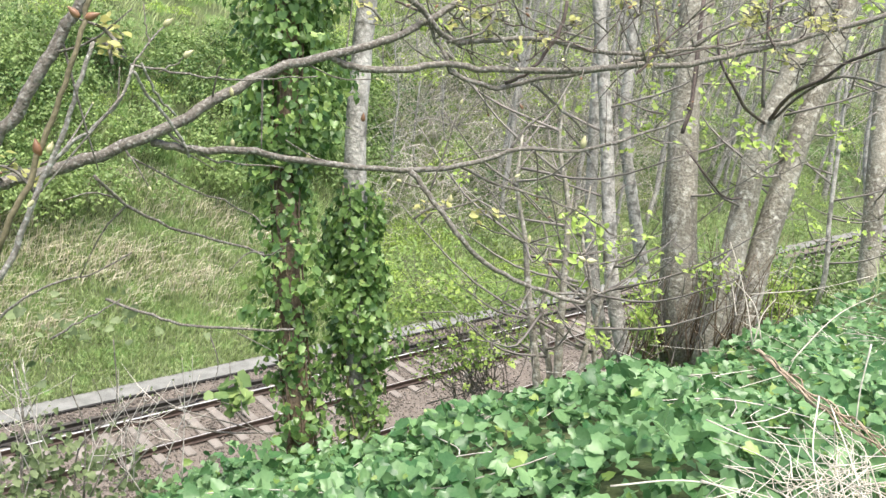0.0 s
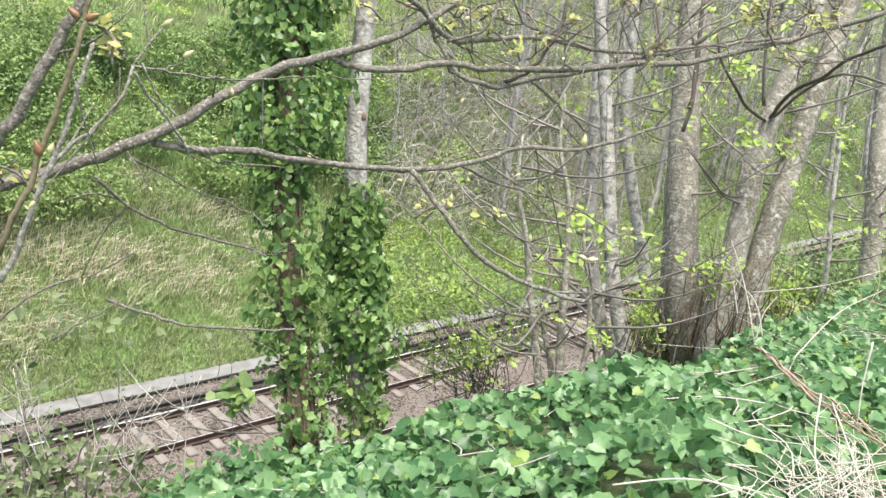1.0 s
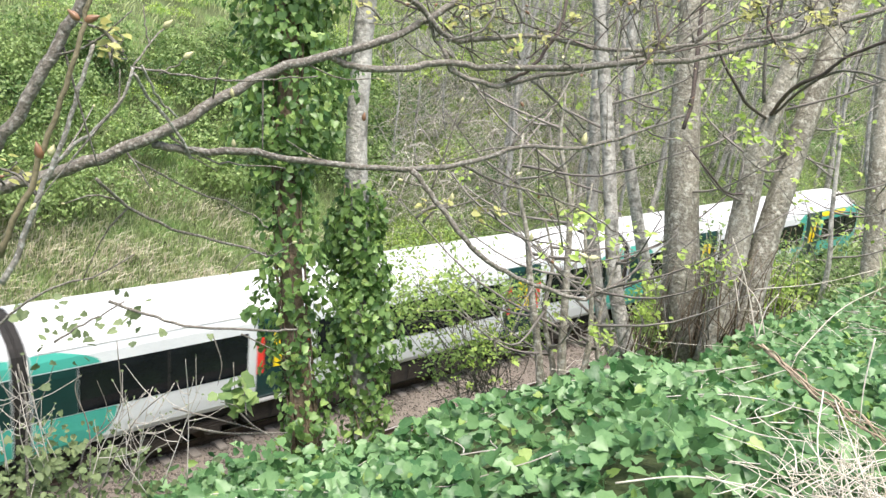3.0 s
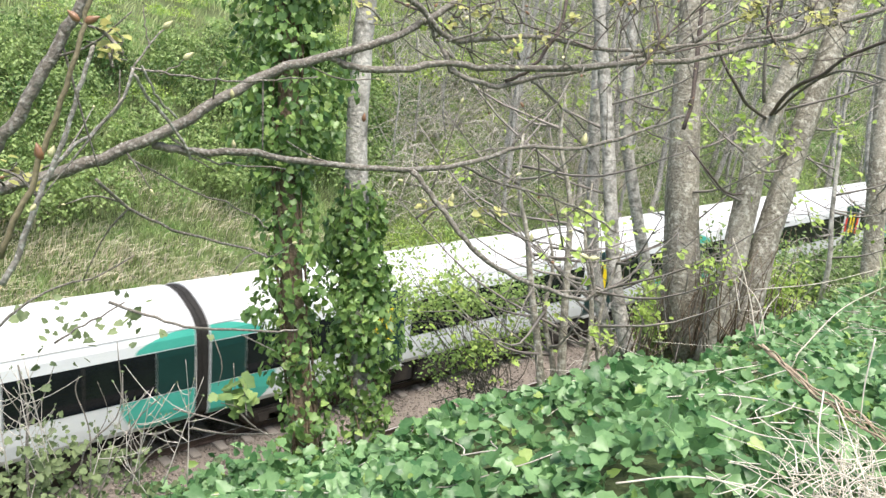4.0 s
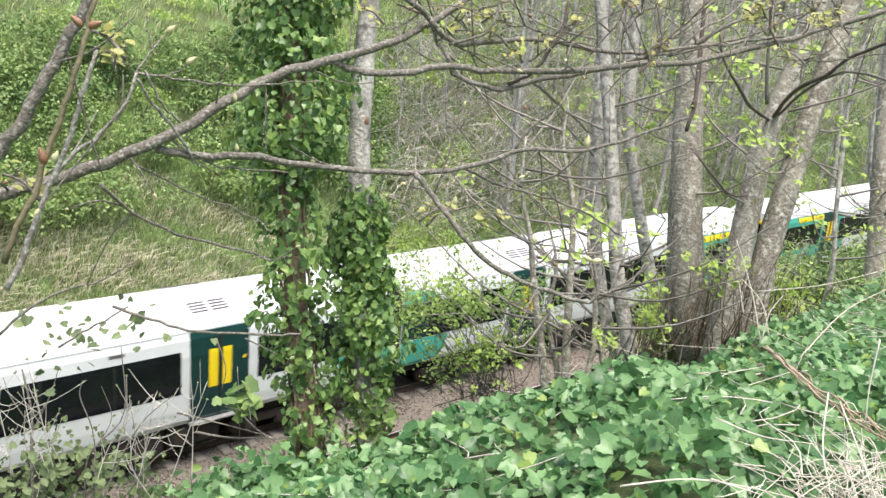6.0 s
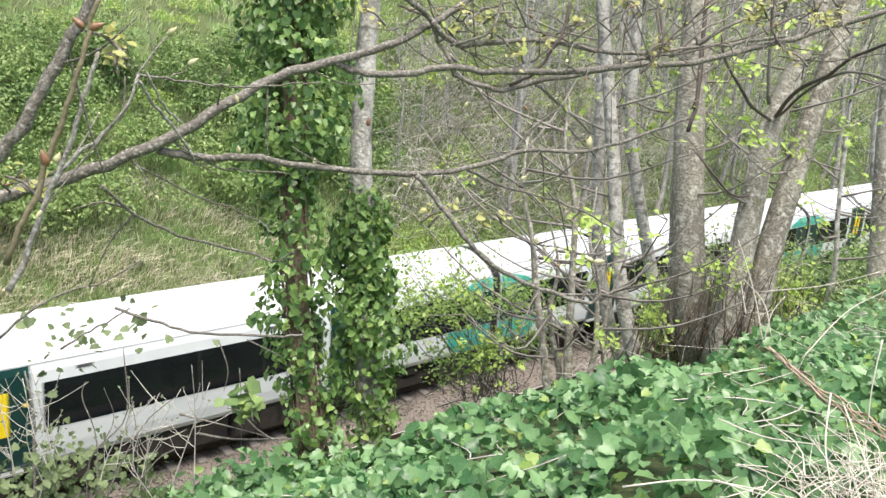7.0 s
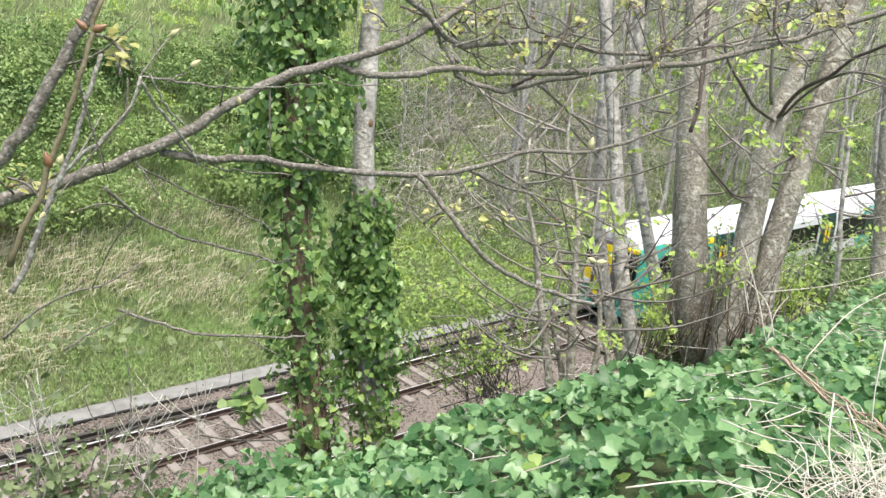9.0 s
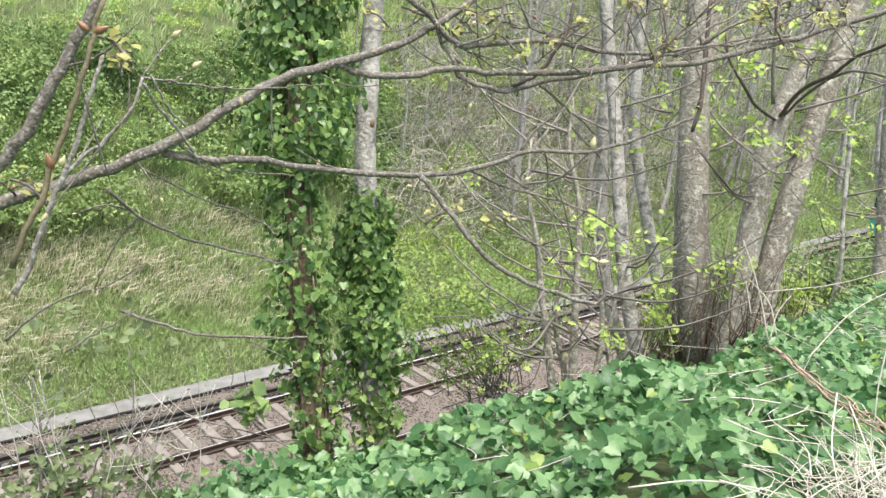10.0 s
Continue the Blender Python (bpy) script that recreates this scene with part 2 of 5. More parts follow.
def blades(name, roots, heights, lean, mat, parent=None, seed=1, width=0.008, label=""):
    """Grass blades: each a bent strip of two quads and a tip."""
    rng = np.random.default_rng(seed)
    r, n = np.asarray(roots, float), len(roots)
    h = np.asarray(heights, float).reshape(n, 1)
    a = rng.uniform(0, 2 * np.pi, n)
    out = np.c_[np.cos(a), np.sin(a), np.zeros(n)] * rng.uniform(0.1, 1.0, (n, 1)) * lean[3] + np.array(lean[:3])
    side = np.c_[-np.sin(a), np.cos(a), np.zeros(n)] * width * rng.uniform(0.6, 1.4, (n, 1))
    up = np.array([[0, 0, 1.0]])
    rows = []
    for q, wd in ((0, 1.0), (0.4, 0.9), (0.75, 0.6)):
        m = r + up * h * (q - 0.25 * q * q) + out * h * q * q
        rows += [m - side * wd, m + side * wd]
    rows.append(r + up * h * 0.78 + out * h)
    v = np.stack(rows, 1).reshape(-1, 3)
    b = (np.arange(n) * 7)[:, None, None]
    f = (np.array([(0, 1, 3), (0, 3, 2), (2, 3, 5), (2, 5, 4), (4, 5, 6)])[None] + b).reshape(-1, 3)
    return fast_mesh(name, v, f, mat, parent, label)


# ---- the ground: one sheet, a railway cutting ----
PROFILE = [(-400, 9.9), (-19, 9.75), (-17.4, 9.55), (-16, 9.25), (-14.3, 8.66), (-13.8, 8.22), (-12.5, 6.8), (-9, 3.3), (-6.2, 0.2), (-5.4, -0.42),
           (3.4, -0.36), (3.75, -0.22), (5.2, 0.15), (7.5, 1.3), (14, 5.6), (19, 9.3), (24, 12.3), (30, 14.2), (40, 15.5), (900, 22)]


def ground_z(x, y):
    ys, zs = zip(*PROFILE)
    z = np.interp(y, ys, zs)
    rough = np.clip((np.abs(np.asarray(y) + 1) - 5.6) * 0.5, 0, 1)
    x, y = np.asarray(x, float), np.asarray(y, float)
    return z + rough * (0.10 * np.sin(x * 0.83 + y * 0.5) + 0.07 * np.sin(x * 2.1 - y * 1.7) + 0.04 * np.sin(x * 4.3 + y * 3.1))


def build_ground():
    xs = np.concatenate([np.arange(-400, -20, 20), np.arange(-20, 60, 0.6), np.arange(60, 140, 4), np.arange(140, 901, 40)])
    ys = np.concatenate([np.arange(-400, -40, 30), np.arange(-40, -20, 2), np.arange(-20, 32, 0.4), np.arange(32, 60, 4), np.arange(60, 901, 40)])
    X, Y = np.meshgrid(xs, ys)
    v = np.c_[X.ravel(), Y.ravel(), ground_z(X, Y).ravel()]
    i = np.arange(len(xs) * len(ys)).reshape(len(ys), len(xs))
    f = np.stack([i[:-1, :-1], i[:-1, 1:], i[1:, 1:], i[1:, :-1]], -1).reshape(-1, 4)
    g = fast_mesh("ground", v, f, M["soil"])
    g.data.shade_smooth()
    return tagged(g, "earth slopes of a railway cutting with grass and leaf litter", "ground", kind="structure")


build_ground()


# ---- the railway ----
def build_track_bed():
    x0, x1 = -180, 420
    prof = [(-5.3, -0.40), (-4.6, -0.22), (3.0, -0.22), (3.35, -0.36)]
    xs = np.concatenate([np.arange(x0, 0, 20), np.arange(0, 45, 0.5), np.arange(45, x1 + 1, 15)])
    v, rng = [], random.Random(4)
    for x in xs:
        for y in np.interp(np.linspace(0, 1, 24), np.linspace(0, 1, 4), [q[0] for q in prof]):
            v.append((x, y, np.interp(y, [q[0] for q in prof], [q[1] for q in prof]) + rng.uniform(-0.02, 0.02)))
    f = [(i * 24 + k, (i + 1) * 24 + k, (i + 1) * 24 + k + 1, i * 24 + k + 1) for i in range(len(xs) - 1) for k in range(23)]
    bed = tagged(mesh_object("track_bed", v, f, M["ballast"]), "brown-grey stone ballast bed under the railway tracks", "ballast", kind="structure")
    rng = np.random.default_rng(5)
    n = 70000
    x, y = 3.5 + 32 * rng.random(n) ** 1.4, rng.uniform(-4.4, 2.95, n)
    z = np.interp(y, [q[0] for q in prof], [q[1] for q in prof]) + rng.uniform(-0.015, 0.025, n)
    oc = np.array([(1, 0, 0), (-1, 0, 0), (0, 1, 0), (0, -1, 0), (0, 0, 1), (0, 0, -1)], float)
    tri = np.array([(0, 2, 4), (2, 1, 4), (1, 3, 4), (3, 0, 4), (2, 0, 5), (1, 2, 5), (3, 1, 5), (0, 3, 5)])
    sz = rng.uniform(0.016, 0.044, (n, 1, 1)) * rng.uniform(0.6, 1.3, (n, 6, 1))
    a = rng.uniform(0, 6.28, n)
    rot = np.stack([np.stack([np.cos(a), -np.sin(a), a * 0], -1), np.stack([np.sin(a), np.cos(a), a * 0], -1), np.stack([a * 0, a * 0, a * 0 + 0.8], -1)], 1)
    pts = np.einsum("nij,nkj->nki", rot, oc[None] * sz) + np.c_[x, y, z][:, None]
    s = fast_mesh("ballast_stones", pts.reshape(-1, 3), (tri[None] + (np.arange(n) * 6)[:, None, None]).reshape(-1, 3), M["stone"])
    tagged(s, "loose angular brown-grey ballast stones between the rails", "ballast", kind="stuff")


build_track_bed()


def rail_mesh(name, x0, x1, y, top, mat, parent, head=0.035, foot=0.07, height=0.16):
    prof = [(-foot, 0), (foot, 0), (foot, 0.015), (0.012, 0.035), (0.012, height - 0.045), (head, height - 0.035), (head, height - 0.006), (head - 0.008, height),
            (-head + 0.008, height), (-head, height - 0.006), (-head, height - 0.035), (-0.012, height - 0.045), (-0.012, 0.035), (-foot, 0.015)]
    n = len(prof)
    v = [(x, y + a, top - height + b) for x in (x0, x1) for a, b in prof]
    f = [(k, (k + 1) % n, n + (k + 1) % n, n + k) for k in range(n)] + [tuple(range(n))[::-1], tuple(range(n, 2 * n))]
    return mesh_object(name, v, f, mat, parent)


def build_track(y_near, label, conductor_y, sunk=0.0):
    t = thing("railway_track", label, "railway track", group="railway tracks")
    for y in (y_near, y_near + 1.505):
        r = rail_mesh("rail", -180, 420, y, 0.0, M["rail"], t, 0.035)
        # heads are worn alike; the pale strip's width paints how much each glints
        half = 0.03 if y > 1 else 0.012
        part("running_surface", block(-180, 420, y - half, y + half, -0.006, 0.003), M["shine"], r, "worn rail head, pale strip as wide as its glint")
    c = rail_mesh("conductor_rail", -180, 420, conductor_y, 0.08, M["conductor"], t, 0.05, 0.06, 0.17)
    pot = None
    for k in range(40):
        ob = part("insulator", block(-0.08, 0.08, -0.07, 0.07, -0.2, -0.085, 0.02), M["insulator"], c, "pale pot insulator") if pot is None else new("insulator", pot.data)
        pot = pot or ob
        ob.parent = c
        ob.location = (2.0 + k * 2.8, conductor_y, 0)
    me = None
    for k in range(-20, 190):
        x = k * 0.72 + 0.1
        if me is None:
            bm = block(-0.125, 0.125, -1.25, 1.25, -0.30, -0.155, 0.015)
            ob = part("sleeper", bm, M["sleeper"], t)
            me = ob.data
        else:
            ob = new("sleeper", me)
            ob.parent = t
        ob.location = (x, y_near + 0.7525, -sunk)
    return t


build_track(0.0, "used railway track with shiny rails, concrete sleepers and conductor rail", 1.505 + 0.40)
build_track(-3.545, "second railway track partly hidden below the ivy bank", -3.545 - 0.40, 0.10)


def build_trough():
    t = thing("cable_trough", "pale concrete cable trough along the track edge", "cable trough", kind="structure")
    part("trough_body", block(-180, 420, 3.04, 3.78, -0.45, -0.20, 0.01), M["concrete"], t)
    part("edge_board", block(-180, 420, 2.93, 3.03, -0.40, -0.16, 0.01), M["black"], t, "dark timber edge board")
    part("cable", block(-180, 420, 2.35, 2.39, -0.23, -0.18, 0.01), M["conductor"], t, "black lineside cable")


build_trough()

# ---- the train ----
SIDE = [(0.98, 1.30), (1.12, 1.38), (1.40, 1.405), (2.10, 1.405), (2.70, 1.385), (3.10, 1.335), (3.28, 1.27), (3.42, 1.13), (3.56, 0.90), (3.68, 0.58), (3.76, 0.28), (3.78, 0.0)]


def half_width(z):
    return float(np.interp(z, [q[0] for q in SIDE], [q[1] for q in SIDE]))


def side_panel(name, mat, parent, x0, x1, z0, z1, out=0.006, label="", curve0=None, curve1=None, rows=8):
    """A thin shaped sheet on each of the car's sides; curve0 and curve1 shift its ends by height (0 to 1)."""
    made = []
    for k, sgn in enumerate((-1, 1)):
        v, f = [], []
        zs = sorted({z0 + (z1 - z0) * i / rows for i in range(rows + 1)} | {z for z, _ in SIDE if z0 < z < z1})
        for z in zs:
            q = (z - z0) / (z1 - z0)
            y = sgn * (half_width(z) + out)
            v += [(x0 + (curve0(q) if curve0 else 0), y, z), (x1 + (curve1(q) if curve1 else 0), y, z)]
        for i in range(len(zs) - 1):
            a = 2 * i
            f.append((a, a + 1, a + 3, a + 2) if sgn < 0 else (a, a + 2, a + 3, a + 1))
        made.append(mesh_object(name, v, f, mat, parent[k] if isinstance(parent, tuple) else parent, label))
    return tuple(made)


def shell(name, mat, parent, xs, shrink, z_from, z_to, label=""):
    """A lofted piece of the car's skin between two heights; shrink(x) narrows and lowers it towards a nose."""
    zs = [z for z, _ in SIDE if z_from < z < z_to]
    zs = [z_from] + zs + [z_to]
    ring = [(-half_width(z), z) for z in zs] + [(half_width(z), z) for z in reversed(zs)]
    if z_to >= 3.78:
        ring = [(-half_width(z), z) for z in zs] + [(half_width(z), z) for z in reversed(zs[:-1])]
    n, v, f = len(ring), [], []
    for x in xs:
        w, dz, dx = shrink(x)
        for y, z in ring:
            v.append((x + dx * (z - 1.2), y * w, z - dz * max(0, (z - 2.6)) ))
    for i in range(len(xs) - 1):
        for k in range(n - 1):
            f.append((i * n + k, (i + 1) * n + k, (i + 1) * n + k + 1, i * n + k + 1))
    f += [tuple(range(n)), tuple(range((len(xs) - 1) * n, len(xs) * n))[::-1]]
    ob = mesh_object(name, v, f, mat, parent, label)
    return ob


def build_bogie(parent, x):
    bg = part("bogie", block(x - 1.75, x + 1.75, -1.05, 1.05, 0.42, 0.74, 0.04), M["black"], parent)
    for y in (-1.12, 1.12):
        bm = block(x - 1.85, x + 1.85, y - 0.08, y + 0.08, 0.42, 0.64, 0.05)
        block(x - 0.55, x + 0.55, y - 0.10, y + 0.10, 0.26, 0.60, 0.05, bm)
        part("bogie_frame", bm, M["dust"], bg)
        part("air_spring", block(x - 0.30, x + 0.30, y - 0.16, y + 0.10, 0.64, 0.95, 0.06), M["black"], bg)
        for dx in (-1.3, 1.3):
            part("axle_box", block(x + dx - 0.2, x + dx + 0.2, y - 0.13, y + 0.08, 0.26, 0.60, 0.06), M["dust"], bg)
    for dx in (-1.3, 1.3):
        for y in (-0.7525, 0.7525):
            bm = bmesh.new()
            bmesh.ops.create_cone(bm, cap_ends=True, segments=24, radius1=0.42, radius2=0.42, depth=0.13, matrix=Matrix.Translation((x + dx, y, 0.423)) @ Matrix.Rotation(math.pi / 2, 4, "X"))
            part("wheel", bm, M["rail"], bg)


def arc(r, flip=1):
    return lambda q: flip * r * (1 - math.sqrt(max(0, 1 - (1 - q) ** 2)))


def build_car(cab, red=False, label="", inset=0.0, vents=True):
    L = 19.85
    car = thing("train_carriage", label, "train carriage", group="carriages of the passing train")
    plain = lambda x: (1, 0, 0)
    if cab:
        nose = 18.55

        def shrink(x):
            q = max(0, (x - nose) / (L - nose))
            return (1 - 0.13 * q ** 2, 0.22 * q ** 2, -0.10 * q)
        xs = [0, 4, 8, 12, 16, nose, 18.85, 19.15, 19.45, 19.7, L]
    else:
        shrink, xs = plain, [0, 5, 10, 15, L]
    shell("body", M["white"], car, xs, shrink, 0.98, 3.28, "white painted lower body")
    shell("roof", M["roofwhite"], car, xs, shrink, 3.285, 3.78, "white curved roof")
    side_panel("gutter", M["silver"], car, 0.1, 18.4 if cab else L - 0.1, 3.262, 3.278, 0.012, "grey gutter line along the roof edge", rows=1)
    d = [(4.4, 5.9), (13.65, 15.15)] if cab else [(4.4 + inset, 5.9 + inset), (L - 5.9, L - 4.4)]
    # doors
    for a, b in d:
        dr = side_panel("door", M["darkgreen"], car, a, b, 1.02, 3.25, 0.008, "dark green double door", rows=10)
        m = (a + b) / 2
        side_panel("door_lamp", M["yellow"], dr, b - 0.16, b - 0.08, 2.42, 2.5, 0.014, "small yellow door lamp", rows=1)
        for s in (-1, 1):
            side_panel("door_window", M["yellow"], dr, m + s * 0.175 - 0.115, m + s * 0.175 + 0.115, 1.85, 2.80, 0.014, "yellow door panel")
            if red:
                side_panel("red_marking", M["red"], dr, m + s * 0.66 - 0.10, m + s * 0.66 + 0.10, 1.75, 2.7, 0.014, "red door edge panel")
        side_panel("door_seam", M["black"], dr, m - 0.03, m + 0.03, 1.08, 3.15, 0.016, rows=4)
        for k, sgn in enumerate((-1, 1)):
            part("step", block(a, b, sgn * 1.42 - 0.07, sgn * 1.42 + 0.07, 0.99, 1.03), M["silver"], dr[k], "pale door step")
    # window bands
    if cab:
        bands = [(0.95, 4.15), (6.12, 13.42), (15.38, 18.0)]
    else:
        bands = [(0.95, 4.15 + inset), (6.12 + inset, L - 6.12), (L - 4.15, L - 0.95)]
    for a, b in bands:
        wnd = side_panel("window", M["glass"], car, a, b, 1.82, 2.86, 0.007, "tinted window band")
        k = max(1, round((b - a) / 1.6))
        for i in range(1, k):
            x = a + (b - a) * i / k
            side_panel("glazing_bar", M["black"], wnd, x - 0.02, x + 0.02, 1.84, 2.84, 0.010, rows=4)
    # livery
    low, high = (0.98, 1.80), (2.88, 3.25)
    if cab:
        side_panel("livery_patch", M["green"], car, 15.16, 18.5, 0.985, 3.255, 0.004, "green cab side")
        side_panel("first_class_stripe", M["yellow"], car, 15.17, 17.7, 3.00, 3.22, 0.009, "yellow stripe above the windows", rows=2)
        side_panel("livery_patch", M["green"], car, 12.6, 13.63, 0.99, 1.80, 0.004, "green rounded patch", curve0=arc(0.85))
        side_panel("livery_patch", M["green"], car, 12.95, 13.63, 2.88, 3.25, 0.004, "green rounded patch", curve0=lambda q: 0.6 * q * q)
        side_panel("livery_patch", M["green"], car, 13.44, 13.63, 1.80, 2.88, 0.004, "green window pillar")
        shell("cab_shell", M["green"], car, [18.45, nose, 18.85, 19.15, 19.45, 19.7, L + 0.02], lambda x: (shrink(x)[0] * 1.004, shrink(x)[1], shrink(x)[2]), 0.97, 3.30, "green cab")
        side_panel("cab_window", M["glass"], car, 17.75, 19.12, 1.82, 2.88, 0.03, "dark rounded cab side window", curve1=lambda q: -0.45 * (2 * q - 1) ** 4)
        # the cab's front
        f = part("gangway", block(L - 0.15, L + 0.38, -0.55, 0.55, 0.95, 3.26, 0.05), M["grey"], car, "dark grey corridor connection")
        part("gangway_door", block(L + 0.365, L + 0.40, -0.34, 0.34, 1.05, 3.15, 0.01), M["yellow"], f, "yellow end door")
        for s in (-1, 1):
            part("windscreen", block(L - 0.12, L + 0.05, s * 0.86 - 0.27, s * 0.86 + 0.27, 1.95, 2.95, 0.03), M["glass"], car)
            fr = part("front_panel", block(L - 0.12, L + 0.06, s * 0.86 - 0.28, s * 0.86 + 0.28, 1.30, 1.93, 0.03), M["yellow"], car, "yellow front panel")
            part("headlamp", block(L + 0.04, L + 0.085, s * 0.92 - 0.16, s * 0.92 + 0.16, 1.36, 1.52, 0.02), M["lampglass"], fr)
            part("roof_marking", block(L - 0.25, L + 0.0, s * 0.8 - 0.3, s * 0.8 + 0.3, 2.98, 3.12, 0.03), M["yellow"], car, "yellow strip over the windscreen")
        shell("cab_valance", M["green"], car, [18.3, 18.55, 18.85, 19.15, 19.45, 19.7, L - 0.02], lambda x: (shrink(x)[0] * (0.86 + 0.13 * min(1, (x - 18.3) / 0.4)), 0, 0), 0.48, 0.965, "green lower nose valance")
        part("coupler", block(L, L + 0.5, -0.22, 0.22, 0.72, 1.08, 0.05), M["black"], car)
    else:
        ends = ((0.02, 1), (L - 0.02, -1))
    for e, s in (((0.02, 1),) if cab else ends):
        a, b = sorted((e, e + s * 1.75))
        kw = dict(curve1=arc(0.8, -1)) if s > 0 else dict(curve0=arc(0.8))
        side_panel("livery_patch", M["green"], car, a, b, 0.99, 1.80, 0.004, "green rounded end patch", **kw)
        a, b = sorted((e, e + s * 1.4))
        kw = dict(curve1=lambda q: -0.9 * q * q) if s > 0 else dict(curve0=lambda q: 0.9 * q * q)
        side_panel("livery_patch", M["green"], car, a, b, 2.88, 3.25, 0.004, "green rounded end patch", **kw)
        a, b = sorted((e, e + s * 0.92))
        side_panel("end_panel", M["darkgreen"], car, a, b, 1.82, 2.86, 0.007, "dark green end panel")
        # bellows widened to nearly the full car profile, so the gap shows black
        shell("end_corridor", M["black"], car, sorted((e - s * 0.185, e - s * 0.02)), lambda x: (0.97, 0.02, 0), 0.99, 3.78, "black corridor bellows widened to fill the gap")
    # underframe and roof details
    for z in (3.395, 3.60):
        side_panel("roof_seam", M["seam"], car, 0.15, 18.4 if cab else L - 0.15, z, z + 0.010, 0.004, rows=1)
    part("underframe", block(0.15, 18.9 if cab else L - 0.15, -1.1, 1.1, 0.72, 0.99), M["black"], car)
    for a, b, deep in ((5.05, 6.5, 0.34), (6.62, 8.2, 0.24), (8.3, 11.2, 0.28), (11.3, 13.4, 0.22), (13.52, 14.8, 0.36)):
        bx = part("equipment_box", block(a, b, -1.27, 1.27, deep, 0.97, 0.04), M["black"], car)
        for sgn in (-1, 1):
            for c in np.arange(a + 0.12, b - 0.4, 0.62):
                part("box_cover", block(c, c + 0.5, sgn * 1.275 - 0.012, sgn * 1.275 + 0.012, deep + 0.08, 0.86, 0.008), M["dust"], bx)
    for x in (2.9, L - 2.9):
        build_bogie(car, x)
    if vents:
        for a, b in d:
            x = a + 0.25
            for r in range(2):
                for k in range(4):
                    for s in (-1, 1):
                        y = s * (0.60 + 0.095 * k)
                        z = float(np.interp(abs(y), [0, 0.28, 0.58, 0.90, 1.13], [3.78, 3.76, 3.68, 3.56, 3.42]))
                        part("roof_vent", block(x + r * 0.52, x + r * 0.52 + 0.42, y - 0.022, y + 0.022, z - 0.012, z + 0.014), M["grey"], car)
    for x in (7.6, 16.9 if cab else 12.1):
        side_panel("grille", M["grey"], car, x, x + 0.34, 3.02, 3.09, 0.009, "small grey side grille", rows=1)
    return car


PITCH, SPEED = 20.2, 23.8
cab_car = build_car(True, label="white and green end carriage of an electric train")
tail_car = build_car(True, label="white and green end carriage with a plain roof", vents=False)
mid_car = build_car(False, label="white electric train carriage with green ends and tinted windows")
red_car = build_car(False, True, label="white electric train carriage with red door edges and green ends", inset=0.8, vents=False)
long_car = build_car(False, False, label="white electric train carriage with long windows and green ends", inset=0.8, vents=False)
TRAIN = [cab_car, red_car, copy_thing(mid_car, Matrix()), tail_car,
         copy_thing(cab_car, Matrix()), mid_car, long_car, copy_thing(tail_car, Matrix())]

# nose of the train along the track: seconds, metres
NOSE = [(0.0, -26.45), (1.0, -2.65), (1.5, 9.25), (2.0, 22.4), (2.5, 33.65), (4.0, 69.15), (4.5, 81.05), (5.0, 92.2), (5.5, 104.1), (7.0, 139.9), (7.5, 152.45),
        (8.0, 163.75), (8.3, 170.6), (8.5, 175.58), (9.0, 187.4), (9.5, 200.1), (10.0, 213.4)]


def motions():
    for i, car in enumerate(TRAIN):
        turned = i in (3, 7)
        back = (i + 1) * PITCH - 0.35 + (0.7 if i > 3 else 0)
        rows = []
        for t, x in NOSE:
            x0 = x - back + (19.85 if turned else 0)
            rows.append((t, pose(x0, 0.7525, 0, 0, 0, 180 if turned else 0)))
        walk(car, rows)
    # leaves stirred by the train's wind: seconds, shift in metres along the view's right, up, and a tilt
    for k, phase in ((0, 0.0), (1, 0.4), (2, 0.9), (5, 1.7), (8, 2.3), (15, 0.6)):
        x, y, z = SPRIGS[k].location
        rows = []
        for t, dx, dz, tilt in ((0, 0, 0, 0), (1, -0.015, 0.0, -3), (2, 0.01, 0.01, 4), (2.7, -0.01, 0, -3), (4, 0.02, 0.015, 5), (5, 0.04, 0.01, -4), (6, 0.0, 0.02, 4), (7, -0.01, 0.0, -4),
                               (8, 0.015, 0.03, 5), (9, 0.05, 0.10, 9), (9.5, 0.035, 0.07, 4), (10, -0.01, -0.01, -2)):
            g = 1.0 if k < 3 else 0.5
            w = math.cos(phase * t)
            rows.append((t, pose(x + 0.72 * dx * g * w, y - 0.69 * dx * g * w, z + dz * g, tilt * g * w, 0.6 * tilt * g, 0)))
        walk(SPRIGS[k], rows)


